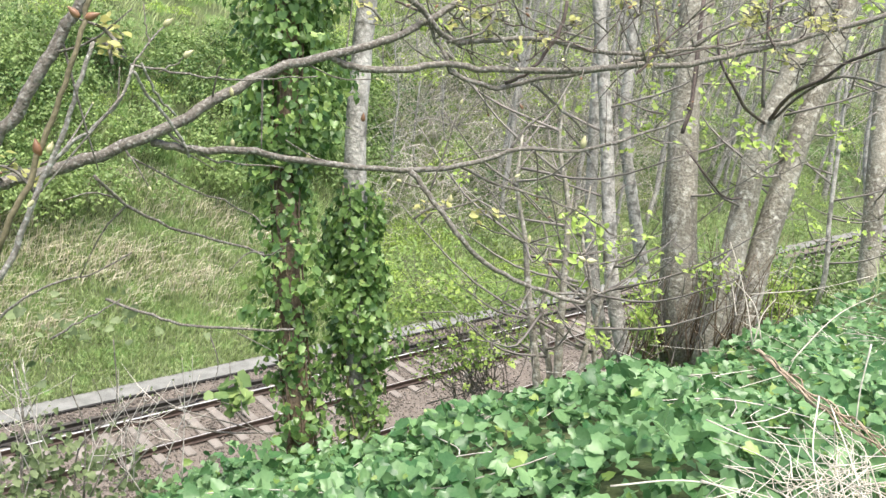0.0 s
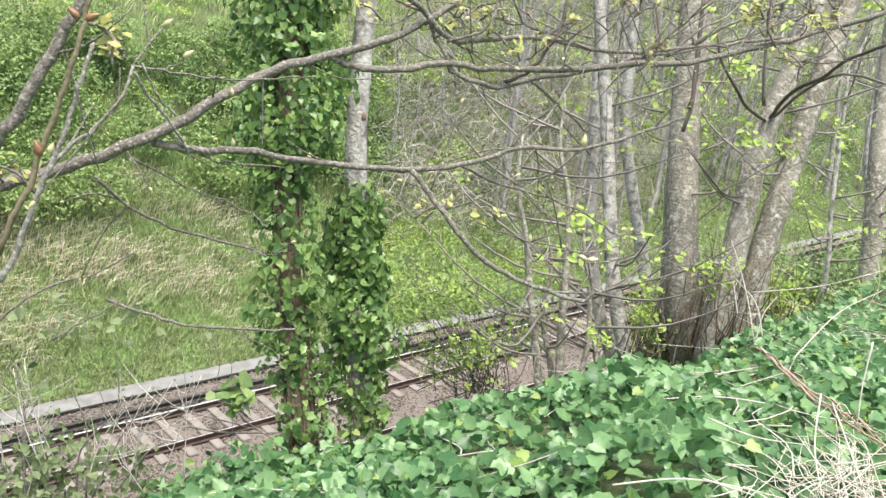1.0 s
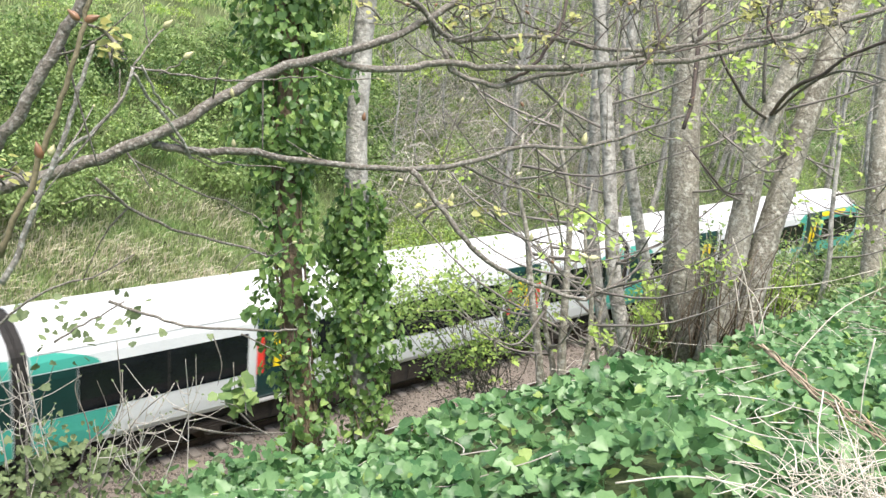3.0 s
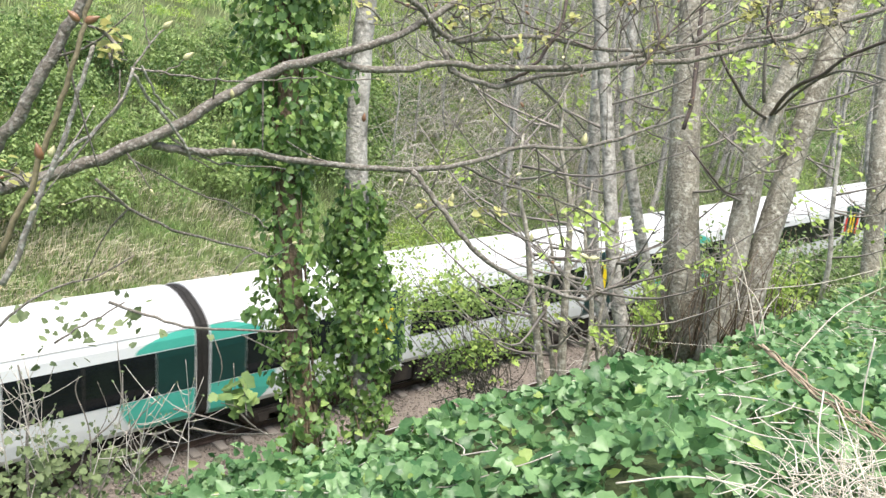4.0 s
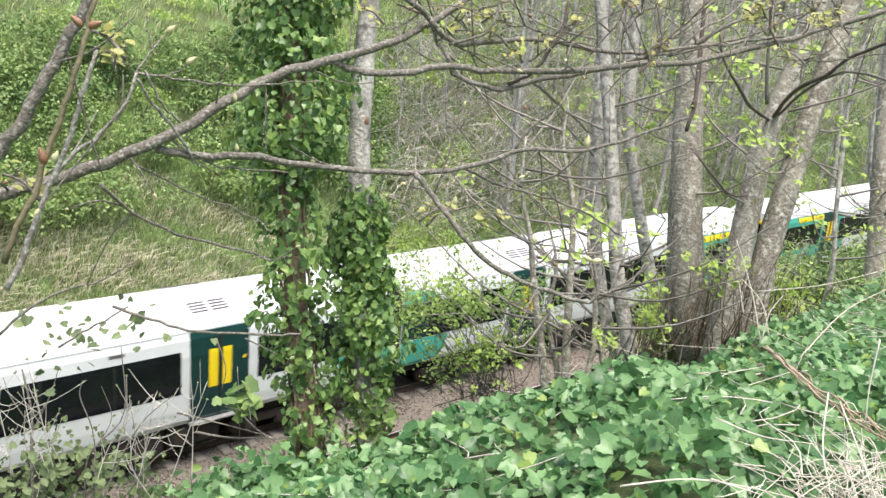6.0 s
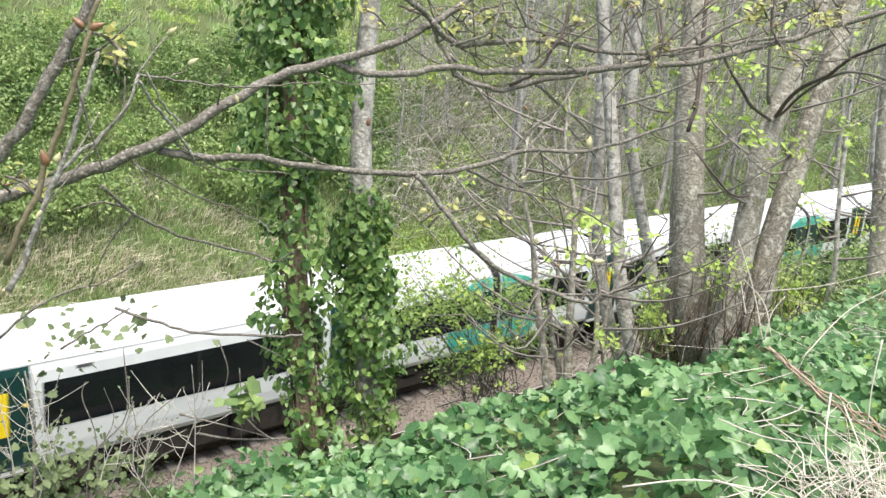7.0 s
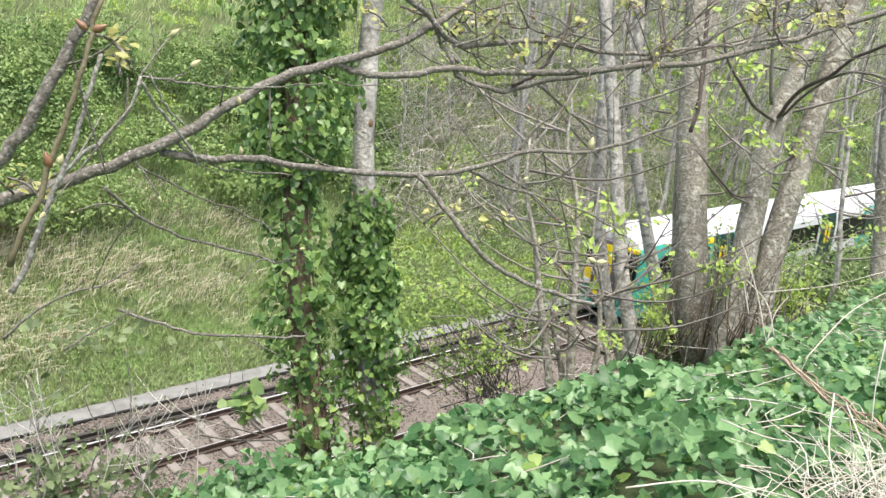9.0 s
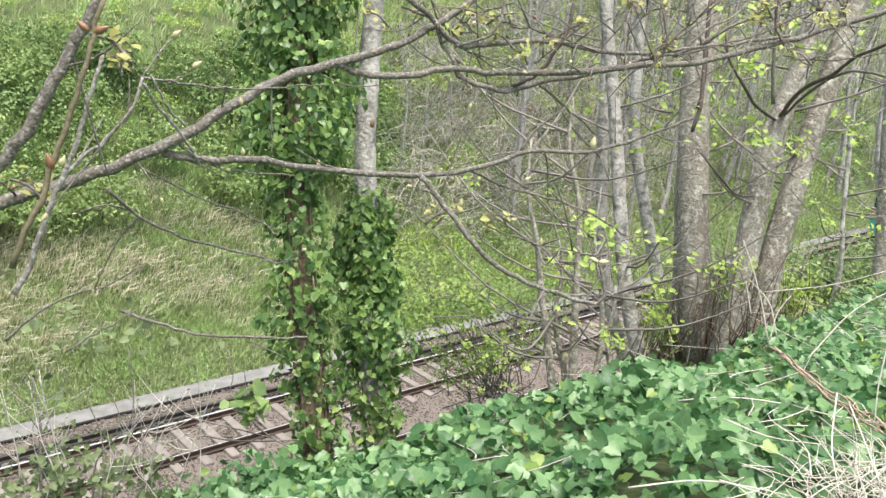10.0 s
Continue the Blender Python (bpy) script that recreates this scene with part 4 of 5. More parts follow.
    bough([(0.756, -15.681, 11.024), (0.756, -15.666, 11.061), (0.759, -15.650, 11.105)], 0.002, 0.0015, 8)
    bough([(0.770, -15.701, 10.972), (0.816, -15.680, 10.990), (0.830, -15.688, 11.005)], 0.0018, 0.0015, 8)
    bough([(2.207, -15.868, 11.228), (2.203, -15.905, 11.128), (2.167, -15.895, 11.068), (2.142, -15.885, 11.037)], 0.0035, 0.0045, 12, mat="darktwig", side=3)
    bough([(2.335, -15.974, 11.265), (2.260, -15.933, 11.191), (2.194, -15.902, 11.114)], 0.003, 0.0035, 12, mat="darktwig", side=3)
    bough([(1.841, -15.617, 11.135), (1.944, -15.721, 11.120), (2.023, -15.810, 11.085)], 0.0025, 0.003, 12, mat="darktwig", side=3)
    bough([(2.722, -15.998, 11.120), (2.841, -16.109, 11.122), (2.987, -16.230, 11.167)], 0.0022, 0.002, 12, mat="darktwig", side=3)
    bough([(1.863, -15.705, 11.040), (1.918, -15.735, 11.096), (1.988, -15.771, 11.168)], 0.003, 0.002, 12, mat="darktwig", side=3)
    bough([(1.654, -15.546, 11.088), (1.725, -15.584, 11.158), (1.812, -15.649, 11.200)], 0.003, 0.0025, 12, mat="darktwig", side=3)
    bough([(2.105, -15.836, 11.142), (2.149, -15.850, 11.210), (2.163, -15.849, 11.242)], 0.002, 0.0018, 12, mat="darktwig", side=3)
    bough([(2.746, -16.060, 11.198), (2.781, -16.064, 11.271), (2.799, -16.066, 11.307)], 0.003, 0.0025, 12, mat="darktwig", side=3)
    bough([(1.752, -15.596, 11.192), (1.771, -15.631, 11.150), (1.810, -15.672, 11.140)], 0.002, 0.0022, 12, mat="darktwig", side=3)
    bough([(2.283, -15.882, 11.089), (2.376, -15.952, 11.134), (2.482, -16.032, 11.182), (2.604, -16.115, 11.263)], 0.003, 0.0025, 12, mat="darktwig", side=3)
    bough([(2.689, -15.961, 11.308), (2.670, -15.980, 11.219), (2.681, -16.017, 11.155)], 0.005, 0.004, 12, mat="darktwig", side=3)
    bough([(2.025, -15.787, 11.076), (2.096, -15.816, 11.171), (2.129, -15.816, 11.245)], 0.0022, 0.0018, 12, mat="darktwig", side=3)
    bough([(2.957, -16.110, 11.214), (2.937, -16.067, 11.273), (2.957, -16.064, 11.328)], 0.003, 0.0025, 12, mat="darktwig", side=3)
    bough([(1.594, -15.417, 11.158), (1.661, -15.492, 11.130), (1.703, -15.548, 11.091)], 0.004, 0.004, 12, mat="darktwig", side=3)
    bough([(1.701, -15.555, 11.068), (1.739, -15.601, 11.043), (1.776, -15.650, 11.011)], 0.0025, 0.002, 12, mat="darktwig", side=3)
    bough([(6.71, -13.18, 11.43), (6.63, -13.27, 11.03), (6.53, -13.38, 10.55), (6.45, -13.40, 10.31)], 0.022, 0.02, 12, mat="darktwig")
    # short side twigs
    tw, tips = Tubes(), []
    for line, side in lines:
        for _ in range(side):
            q = np.array(line[rng.randrange(2, len(line) - 2)])
            a = np.array([rng.gauss(0, 1), rng.gauss(0, 0.6), rng.gauss(0.3, 0.9)])
            a /= np.linalg.norm(a)
            ln = rng.uniform(0.06, 0.28)
            e = q + a * ln
            tw.add(glide([q, q + a * ln * 0.5 + np.array([0, 0, rng.uniform(-0.03, 0.03)]), e], 6), 0.0028, 0.0013, 5)
            tips.append((e, a))
    tagged(tw.make("side_twig", M["twig"], t), kind="stuff")
    for e, a in tips:
        if rng.random() < 0.55:
            bud(t, e, a, rng.uniform(0.009, 0.018), M["sprout"] if rng.random() < 0.6 else M["bud"])
    inner = [((0.495, -16.051, 11.096), (0.6, -0.4, 0.35), 0.032, "bud"), ((0.488, -16.045, 11.097), (-0.5, 0.4, 0.5), 0.03, "bud"), ((0.422, -16.066, 10.890), (-0.2, 0.2, 1), 0.036, "bud"), ((0.432, -16.074, 10.896), (0.3, -0.2, 1), 0.026, "sprout"), ((1.804, -16.079, 10.562), (0.7, -0.5, 0.1), 0.04, "sprout"), ((1.802, -16.077, 10.562), (-0.7, 0.5, 0.4), 0.035, "sprout"), ((1.768, -15.900, 10.563), (0.1, 0.1, 1), 0.03, "sprout"), ((1.168, -15.675, 10.768), (0, 0, 1), 0.028, "sprout")]
    outer = [((0.986, -15.632, 10.800), (-0.2, 0, 1), 0.026, "sprout"), ((0.830, -15.688, 11.005), (0.4, -0.3, 0.4), 0.034, "sprout"), ((0.806, -15.641, 11.062), (0.6, -0.5, 0.7), 0.034, "sprout"), ((1.338, -15.655, 10.860), (0, 0, 1), 0.03, "bud"), ((1.986, -15.859, 10.818), (0.1, 0, 1), 0.05, "sprout"), ((1.481, -15.862, 10.690), (0.1, 0, 1), 0.03, "sprout"), ((0.996, -15.597, 10.910), (-0.2, 0, 1), 0.028, "sprout")]
    for at, way, size, m in inner + outer:
        bud(t, at, way, size * 0.75, M[m])


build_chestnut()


def sprig(at, radius, n, size, seed, label="bright young leaves on a thin twig", mat="lime", outline=OVAL):
    """A loose cluster of young leaves along a bent twig; its origin is the cluster's middle."""
    rng = np.random.default_rng(seed)
    t = thing("leafy_sprig", label, "leaves", at=at, group="leafy sprigs")
    a = rng.uniform(0, 6.28)
    side = np.array([math.cos(a), math.sin(a), 0.0])
    twig = glide([side * radius * 1.8 + np.array([0, 0, -radius * 1.1]), side * radius * 0.6 + np.array([0, 0, -0.1 * radius]), -side * radius * 0.9 + np.array([0, 0, 0.2 * radius])], 9)
    tb = Tubes()
    tb.add(twig, 0.004, 0.002, 4)
    c = []
    for k in range(max(2, n // 5)):
        b = twig[int(rng.integers(2, 9))]
        e = b + rng.normal(0, radius * 0.35, 3)
        tb.add(glide([b, (b + e) / 2 + rng.normal(0, 0.015, 3), e], 4), 0.002, 0.001, 3)
        c.append(e + rng.normal(0, size * 0.45, (5, 3)))
    c = np.vstack(c)
    leaves("young_leaves", c, np.tile([[-0.2, -0.4, 1.0]], (len(c), 1)), rng.uniform(0.6, 1.2, len(c)) * size, M[mat], t, outline, seed, spread=0.45)
    tagged(tb.make("twig_spray", M["twig"], t), kind="stuff")
    return t


SPRIGS = []
YOUNG = [
    ((4.36, -14.17, 9.92), 0.22, 14, 0.10), ((4.33, -14.01, 9.88), 0.12, 6, 0.09), ((4.97, -14.10, 9.73), 0.2, 10, 0.08), ((6.65, -13.71, 10.39), 0.28, 22, 0.11), ((6.58, -13.75, 10.82), 0.18, 14, 0.11), ((7.72, -12.17, 10.32), 0.5, 40, 0.12), ((7.74, -12.35, 9.93), 0.35, 22, 0.11), ((5.94, -11.34, 8.19), 0.30, 30, 0.08), ((6.38, -11.66, 7.73), 0.40, 60, 0.07), ((5.90, -11.18, 7.79), 0.35, 40, 0.07)]
BANKSIDE = [
    ((6.23, -11.43, 7.93), 0.45, 60, 0.07), ((5.90, -10.81, 7.99), 0.4, 40, 0.07), ((6.22, -11.61, 7.48), 0.35, 40, 0.07), ((6.31, -13.51, 8.69), 0.30, 40, 0.09), ((5.74, -13.45, 8.54), 0.18, 16, 0.08), ((6.40, -13.69, 9.16), 0.25, 20, 0.09), ((6.71, -13.96, 9.22), 0.2, 16, 0.08), ((9.45, -13.54, 9.26), 0.35, 24, 0.09), ((7.20, -13.99, 10.29), 0.15, 8, 0.09), ((2.16, -13.73, 9.04), 0.07, 4, 0.085)]
EDGE = [
    ((2.10, -13.70, 8.96), 0.06, 3, 0.10), ((4.04, -15.45, 11.33), 0.2, 14, 0.07), ((3.82, -15.25, 11.31), 0.2, 12, 0.07), ((1.638, -15.549, 11.113), 0.035, 14, 0.028), ((4.22, -15.60, 11.38), 0.15, 10, 0.08), ((2.41, -14.95, 10.50), 0.05, 3, 0.06), ((8.17, -14.00, 10.41), 0.15, 8, 0.09), ((1.491, -15.813, 10.655), 0.03, 8, 0.022), ((1.24, -13.31, 8.62), 0.16, 16, 0.085)]
for k, (at, r, n, sz) in enumerate(YOUNG + BANKSIDE + EDGE):
    SPRIGS.append(sprig(at, r, *((n, sz) if k in (19, 20) else (int(n * 2.6), sz * 0.72)), 200 + k, mat="leaf" if k in (19, 20) else "dull" if k == 28 else "lime", outline=IVY if k in (19, 20) else OVAL))


for k, at in enumerate(((1.465, -15.447, 11.136), (1.691, -15.575, 11.104), (1.787, -15.622, 11.106), (1.776, -15.659, 11.168), (2.001, -15.735, 11.154), (2.311, -15.785, 11.226), (2.312, -15.831, 11.117), (2.688, -15.912, 11.268), (2.755, -15.918, 11.234), (2.931, -15.996, 11.277), (3.009, -16.011, 11.246), (2.264, -15.797, 11.088), (2.854, -15.922, 11.278), (1.935, -15.686, 11.120),
                        (2.496, -15.990, 11.249), (2.506, -16.012, 11.218), (2.707, -16.049, 11.135), (2.846, -16.067, 11.238), (1.710, -15.570, 11.159), (1.838, -15.671, 11.066), (2.524, -16.008, 11.269), (2.203, -15.905, 11.128), (2.781, -16.064, 11.271), (2.128, -15.819, 11.237), (2.936, -16.070, 11.264),
                        (1.619, -15.864, 10.654), (1.453, -15.842, 10.672), (0.474, -15.725, 10.787), (0.631, -15.774, 11.034), (0.542, -15.959, 11.079))):
    sprig(at, 0.03, 16, 0.024, 260 + k, "unfolding yellow-green bud leaves on a chestnut twig", "budleaf")


# ---- shrubs and stems at the near left edge ----
def build_corner_shrub():
    t = thing("bramble_bush", "low bramble bush with dusty green leaves and bare shoots", "bush")
    rng = np.random.default_rng(61)
    c = []
    for q, n, r in (((1.36, -13.20, 8.46), 190, 0.26), ((1.57, -13.37, 8.50), 150, 0.22), ((1.20, -13.07, 8.40), 170, 0.22), ((1.71, -13.41, 8.41), 60, 0.16), ((1.42, -13.19, 8.64), 40, 0.15)):
        c.append(np.array(q) + rng.normal(0, r * 0.6, (n, 3)))
    c = np.vstack(c)
    tagged(leaves("leaves", c, np.tile([[-0.3, -0.5, 0.8]], (len(c), 1)), rng.uniform(0.02, 0.052, len(c)), M["dull"], t, IVY, 62, spread=0.7), kind="stuff")
    tb = Tubes()
    tall = [([(1.21, -13.24, 8.36), (1.23, -13.15, 8.64), (1.26, -13.08, 8.87), (1.25, -12.98, 9.09)], 0.011), ([(1.41, -13.40, 8.45), (1.46, -13.34, 8.70), (1.62, -13.40, 8.92), (1.65, -13.29, 9.26)], 0.006), ([(1.45, -13.43, 8.45), (1.49, -13.33, 8.79), (1.46, -13.22, 8.98), (1.48, -13.21, 9.07)], 0.005), ([(1.44, -13.54, 8.52), (1.56, -13.54, 8.78), (1.66, -13.57, 8.96), (1.78, -13.63, 9.09)], 0.005), ([(1.53, -13.61, 8.56), (1.67, -13.66, 8.77), (1.75, -13.71, 8.84)], 0.006), ([(1.25, -13.10, 8.81), (1.19, -12.99, 8.94), (1.17, -12.92, 9.04)], 0.004), ([(1.25, -13.11, 8.78), (1.34, -13.11, 8.96), (1.39, -13.11, 9.11)], 0.004), ([(1.47, -13.35, 8.71), (1.57, -13.36, 8.89), (1.55, -13.28, 9.05)], 0.003)]
    low = [([(1.62, -13.55, 8.56), (1.65, -13.47, 8.82), (1.65, -13.41, 8.98)], 0.004), ([(2.01, -13.43, 8.72), (2.17, -13.58, 8.71), (2.46, -13.72, 8.70)], 0.008), ([(1.95, -13.33, 8.81), (2.16, -13.54, 8.77), (2.41, -13.68, 8.68)], 0.006), ([(2.21, -13.56, 8.85), (2.27, -13.65, 8.77), (2.41, -13.69, 8.65)], 0.007), ([(2.16, -13.36, 9.23), (2.18, -13.44, 9.08), (2.15, -13.46, 8.96)], 0.004), ([(2.23, -13.48, 9.09), (2.21, -13.56, 8.85), (2.18, -13.62, 8.64)], 0.003), ([(2.23, -13.55, 9.29), (2.41, -13.62, 9.18)], 0.005)]
    for pts, r in tall + low:
        tb.add(glide(pts, 14), r, r * 0.45, 5, 0.1)
    tagged(tb.make("stem", M["twig"], t), kind="stuff")
    tips, ends = Tubes(), []
    across = np.array([0.72, -0.69, 0.05])
    for k in range(13):
        b = np.array((1.43, -13.38, 8.53)) + across * (-0.42 + 0.075 * k) + rng.normal(0, 0.05, 3)
        e = b + across * rng.normal(0, 0.14) + np.array([0, 0, rng.uniform(0.4, 0.72)])
        line = glide([b, (b + e) / 2 + rng.normal(0, 0.05, 3), e], 12)
        tips.add(line, 0.0034, 0.0016, 5)
        for m in range(8):
            f = line[int(rng.integers(3, 11))]
            g = f + across * rng.normal(0, 0.10) + np.array([0, 0, rng.uniform(0.04, 0.16)]) + rng.normal(0, 0.03, 3)
            tips.add(glide([f, (f + g) / 2 + np.array([0, 0, -0.02]), g], 5), 0.0022, 0.001, 4)
            ends.append(g)
    tagged(tips.make("shoot", M["bramble"], t), kind="stuff")
    ends = np.array(ends)
    tagged(leaves("shoot_bud", ends, np.tile([[-0.3, -0.5, 0.6]], (len(ends), 1)), rng.uniform(0.012, 0.026, len(ends)), M["dull"], t, OVAL, 64, spread=0.7), kind="stuff")
    q = np.array((1.42, -13.45, 9.40)) + rng.normal(0, 1, (46, 3)) * np.array([0.20, 0.18, 0.10])
    tagged(leaves("hanging_leaves", q, np.tile([[-0.3, -0.5, 0.6]], (46, 1)), rng.uniform(0.025, 0.06, 46), M["dull"], t, IVY, 63, spread=0.7), kind="stuff")


build_corner_shrub()


def build_hazel():
    t = thing("hazel_bush", "spreading bush of fresh olive-green leaves beside the track", "bush")
    rng = np.random.default_rng(66)
    tb, c = Tubes(), []
    root = np.array((6.66, -11.34, 6.70))
    for ends, n, sp, per in (([(5.86, -10.52, 7.89), (6.06, -10.96, 7.98), (6.32, -11.30, 8.10), (6.63, -11.59, 8.12), (6.90, -11.72, 8.09)], 44, 0.15, 44), ([(6.03, -11.07, 7.29), (6.22, -11.34, 7.43), (6.44, -11.63, 7.58), (6.75, -11.85, 7.75)], 20, 0.10, 36), ([(5.96, -10.35, 8.19), (6.23, -10.70, 8.31), (6.66, -11.06, 8.44)], 26, 0.17, 16)):
        line = glide(ends, n)
        for e in line:
            e = e + rng.normal(0, 1, 3) * sp * np.array([1, 1, 0.9])
            b = (root + e) / 2 + rng.normal(0, 0.12, 3)
            if rng.random() < 0.5:
                tb.add(glide([root + rng.normal(0, 0.25, 3) * np.array([1, 1, 0.3]), b, e], 8), 0.007, 0.003, 4)
            c.append(e + rng.normal(0, 0.085, (per, 3)))
    tagged(tb.make("stem", M["twig"], t), kind="stuff")
    c = np.vstack(c)
    tagged(leaves("leaves", c, np.tile([[-0.2, -0.4, 1.0]], (len(c), 1)), rng.uniform(0.03, 0.065, len(c)), M["olive"], t, OVAL, 67, spread=0.5), kind="stuff")


build_hazel()


def build_suckers():
    t = thing("sucker_shoots", "thicket of thin brown shoots round the trunk bases", "shoots", kind="stuff")
    rng = np.random.default_rng(68)
    for mat, name, n in (("brownbark", "brown_shoot", 110), ("greytwig", "grey_shoot", 40)):
        tb = Tubes()
        for k in range(n):
            spots = ((6.98, -13.56, 8.37), (7.08, -13.27, 8.24), (6.90, -13.84, 8.55), (7.06, -13.96, 8.63), (6.80, -13.14, 8.18), (8.38, -13.59, 8.38))
            b = np.array(spots[k % len(spots)]) + rng.normal(0, 1, 3) * np.array([0.14, 0.14, 0.05]) + np.array([0, 0, -0.15])
            e = b + np.array([rng.normal(0, 0.2), rng.normal(0, 0.2), rng.uniform(0.3, 1.15)])
            tb.add(glide([b, (b + e) / 2 + rng.normal(0, 0.05, 3), e], 6), rng.uniform(0.004, 0.009), 0.002, 4)
        tagged(tb.make(name, M[mat], t), kind="stuff")


build_suckers()


# ---- dead stalks on the ivy ----
def build_dead_stalks():
    t = thing("dead_stalks", "heap of dry straw-coloured stalks lying on the ivy", "dry stalks")
    rng = np.random.default_rng(71)
    tb = Tubes()
    for k in range(7):
        line = [q + rng.normal(0, 0.018, 3) for q in glide([(3.57, -15.75, 9.86), (3.47, -15.95, 9.83), (3.39, -16.18, 9.80), (3.31, -16.40, 9.78), (3.24, -16.62, 9.77)], 12)]
        tb = Tubes()
        tb.add(glide(line[rng.integers(0, 3):12 - rng.integers(0, 4)], 24), rng.uniform(0.003, 0.007), 0.003, 6, 0.2)
        tb.make("stalk", M["deadstem"], t, "bleached brown dead stalk")
    st = Tubes()
    upright = [[(3.58, -15.76, 9.85), (3.58, -15.69, 10.02), (3.57, -15.61, 10.18), (3.55, -15.56, 10.28)], [(3.52, -15.82, 9.91), (3.51, -15.76, 10.05), (3.46, -15.67, 10.14)], [(3.81, -15.54, 9.87), (3.81, -15.48, 10.02)], [(3.26, -16.35, 10.15), (3.22, -16.37, 9.98), (3.19, -16.40, 9.84)], [(3.59, -15.76, 9.86), (3.63, -15.75, 9.98), (3.68, -15.77, 10.06)], [(2.257, -16.007, 9.683), (2.429, -16.152, 9.730), (2.568, -16.286, 9.726), (2.611, -16.460, 9.755)]]
    lying = [[(2.87, -15.98, 9.76), (2.90, -16.16, 9.76), (2.94, -16.33, 9.80)], [(2.486, -16.202, 9.739), (2.518, -16.369, 9.757)], [(3.99, -15.78, 9.69), (4.37, -15.79, 9.87), (4.66, -15.87, 9.98)], [(5.08, -14.98, 9.60), (5.28, -15.28, 9.71), (5.45, -15.52, 9.85)], [(3.20, -16.24, 9.90), (2.97, -16.35, 9.80), (2.777, -16.483, 9.733)], [(3.23, -16.28, 9.87), (2.963, -16.470, 9.845), (2.789, -16.618, 9.784)]]
    for pts in upright + lying:
        st.add(glide(pts, 12), 0.0036, 0.0018, 5, 0.1)
    base = np.array((2.960, -16.624, 9.817))
    for k in range(230):
        q = base + rng.normal(0, 1, 3) * np.array([0.19, 0.17, 0.0])
        q[2] = float(ground_z(q[0], q[1])) + rng.uniform(0.12, 0.34)
        a, ln = rng.uniform(0, 6.28), rng.uniform(0.12, 0.5)
        e = q + np.array([math.cos(a) * ln, math.sin(a) * ln, rng.uniform(-0.05, 0.12) * 1.5])
        st.add(glide([q, (q * 2 + e) / 3 + rng.normal(0, 0.05, 3), (q + 2 * e) / 3 + rng.normal(0, 0.05, 3), e], 9), rng.uniform(0.0016, 0.0036), 0.0012, 4)
    for k in range(80):
        x, y = rng.uniform(3.5, 12), rng.uniform(-15.6, -13.8)
        q = np.array([x, y, float(ground_z(x, y)) + rng.uniform(0.1, 0.35)])
        a, ln = rng.uniform(0, 6.28), rng.uniform(0.15, 0.6)
        st.add(glide([q, q + np.array([math.cos(a) * ln, math.sin(a) * ln, rng.uniform(-0.1, 0.2)])], 4), 0.0024, 0.001, 3)
    tagged(st.make("straw", M["stalk"], t), kind="stuff")


build_dead_stalks()


# ---- vegetation of the cutting slopes ----
def patchy(x, y, s=0.5, k=0.0):
    return np.sin(x * s + 1.7 * np.sin(y * s * 1.3 + k)) * np.sin(y * s * 1.6 + x * s * 0.6 + k)


def clump_leaves(centres, radii, per, rng, flat=0.7):
    c, nr = [], []
    for q, r in zip(centres, radii):
        n = int(per * r * r) + 8
        d = rng.normal(0, 1, (n, 3))
        d[:, 2] = np.abs(d[:, 2])
        d /= np.linalg.norm(d, axis=1, keepdims=True)
        rad = r * (0.70 + 0.35 * rng.random((n, 1))) * (1 + 0.25 * np.sin(d[:, :1] * 7 + q[0]) * np.sin(d[:, 1:2] * 6 + q[1]))
        c.append(np.array(q) + d * rad * np.array([1, 1, flat]))
        nr.append(d + np.array([0, 0, 0.5]))
    return np.vstack(c), np.vstack(nr)


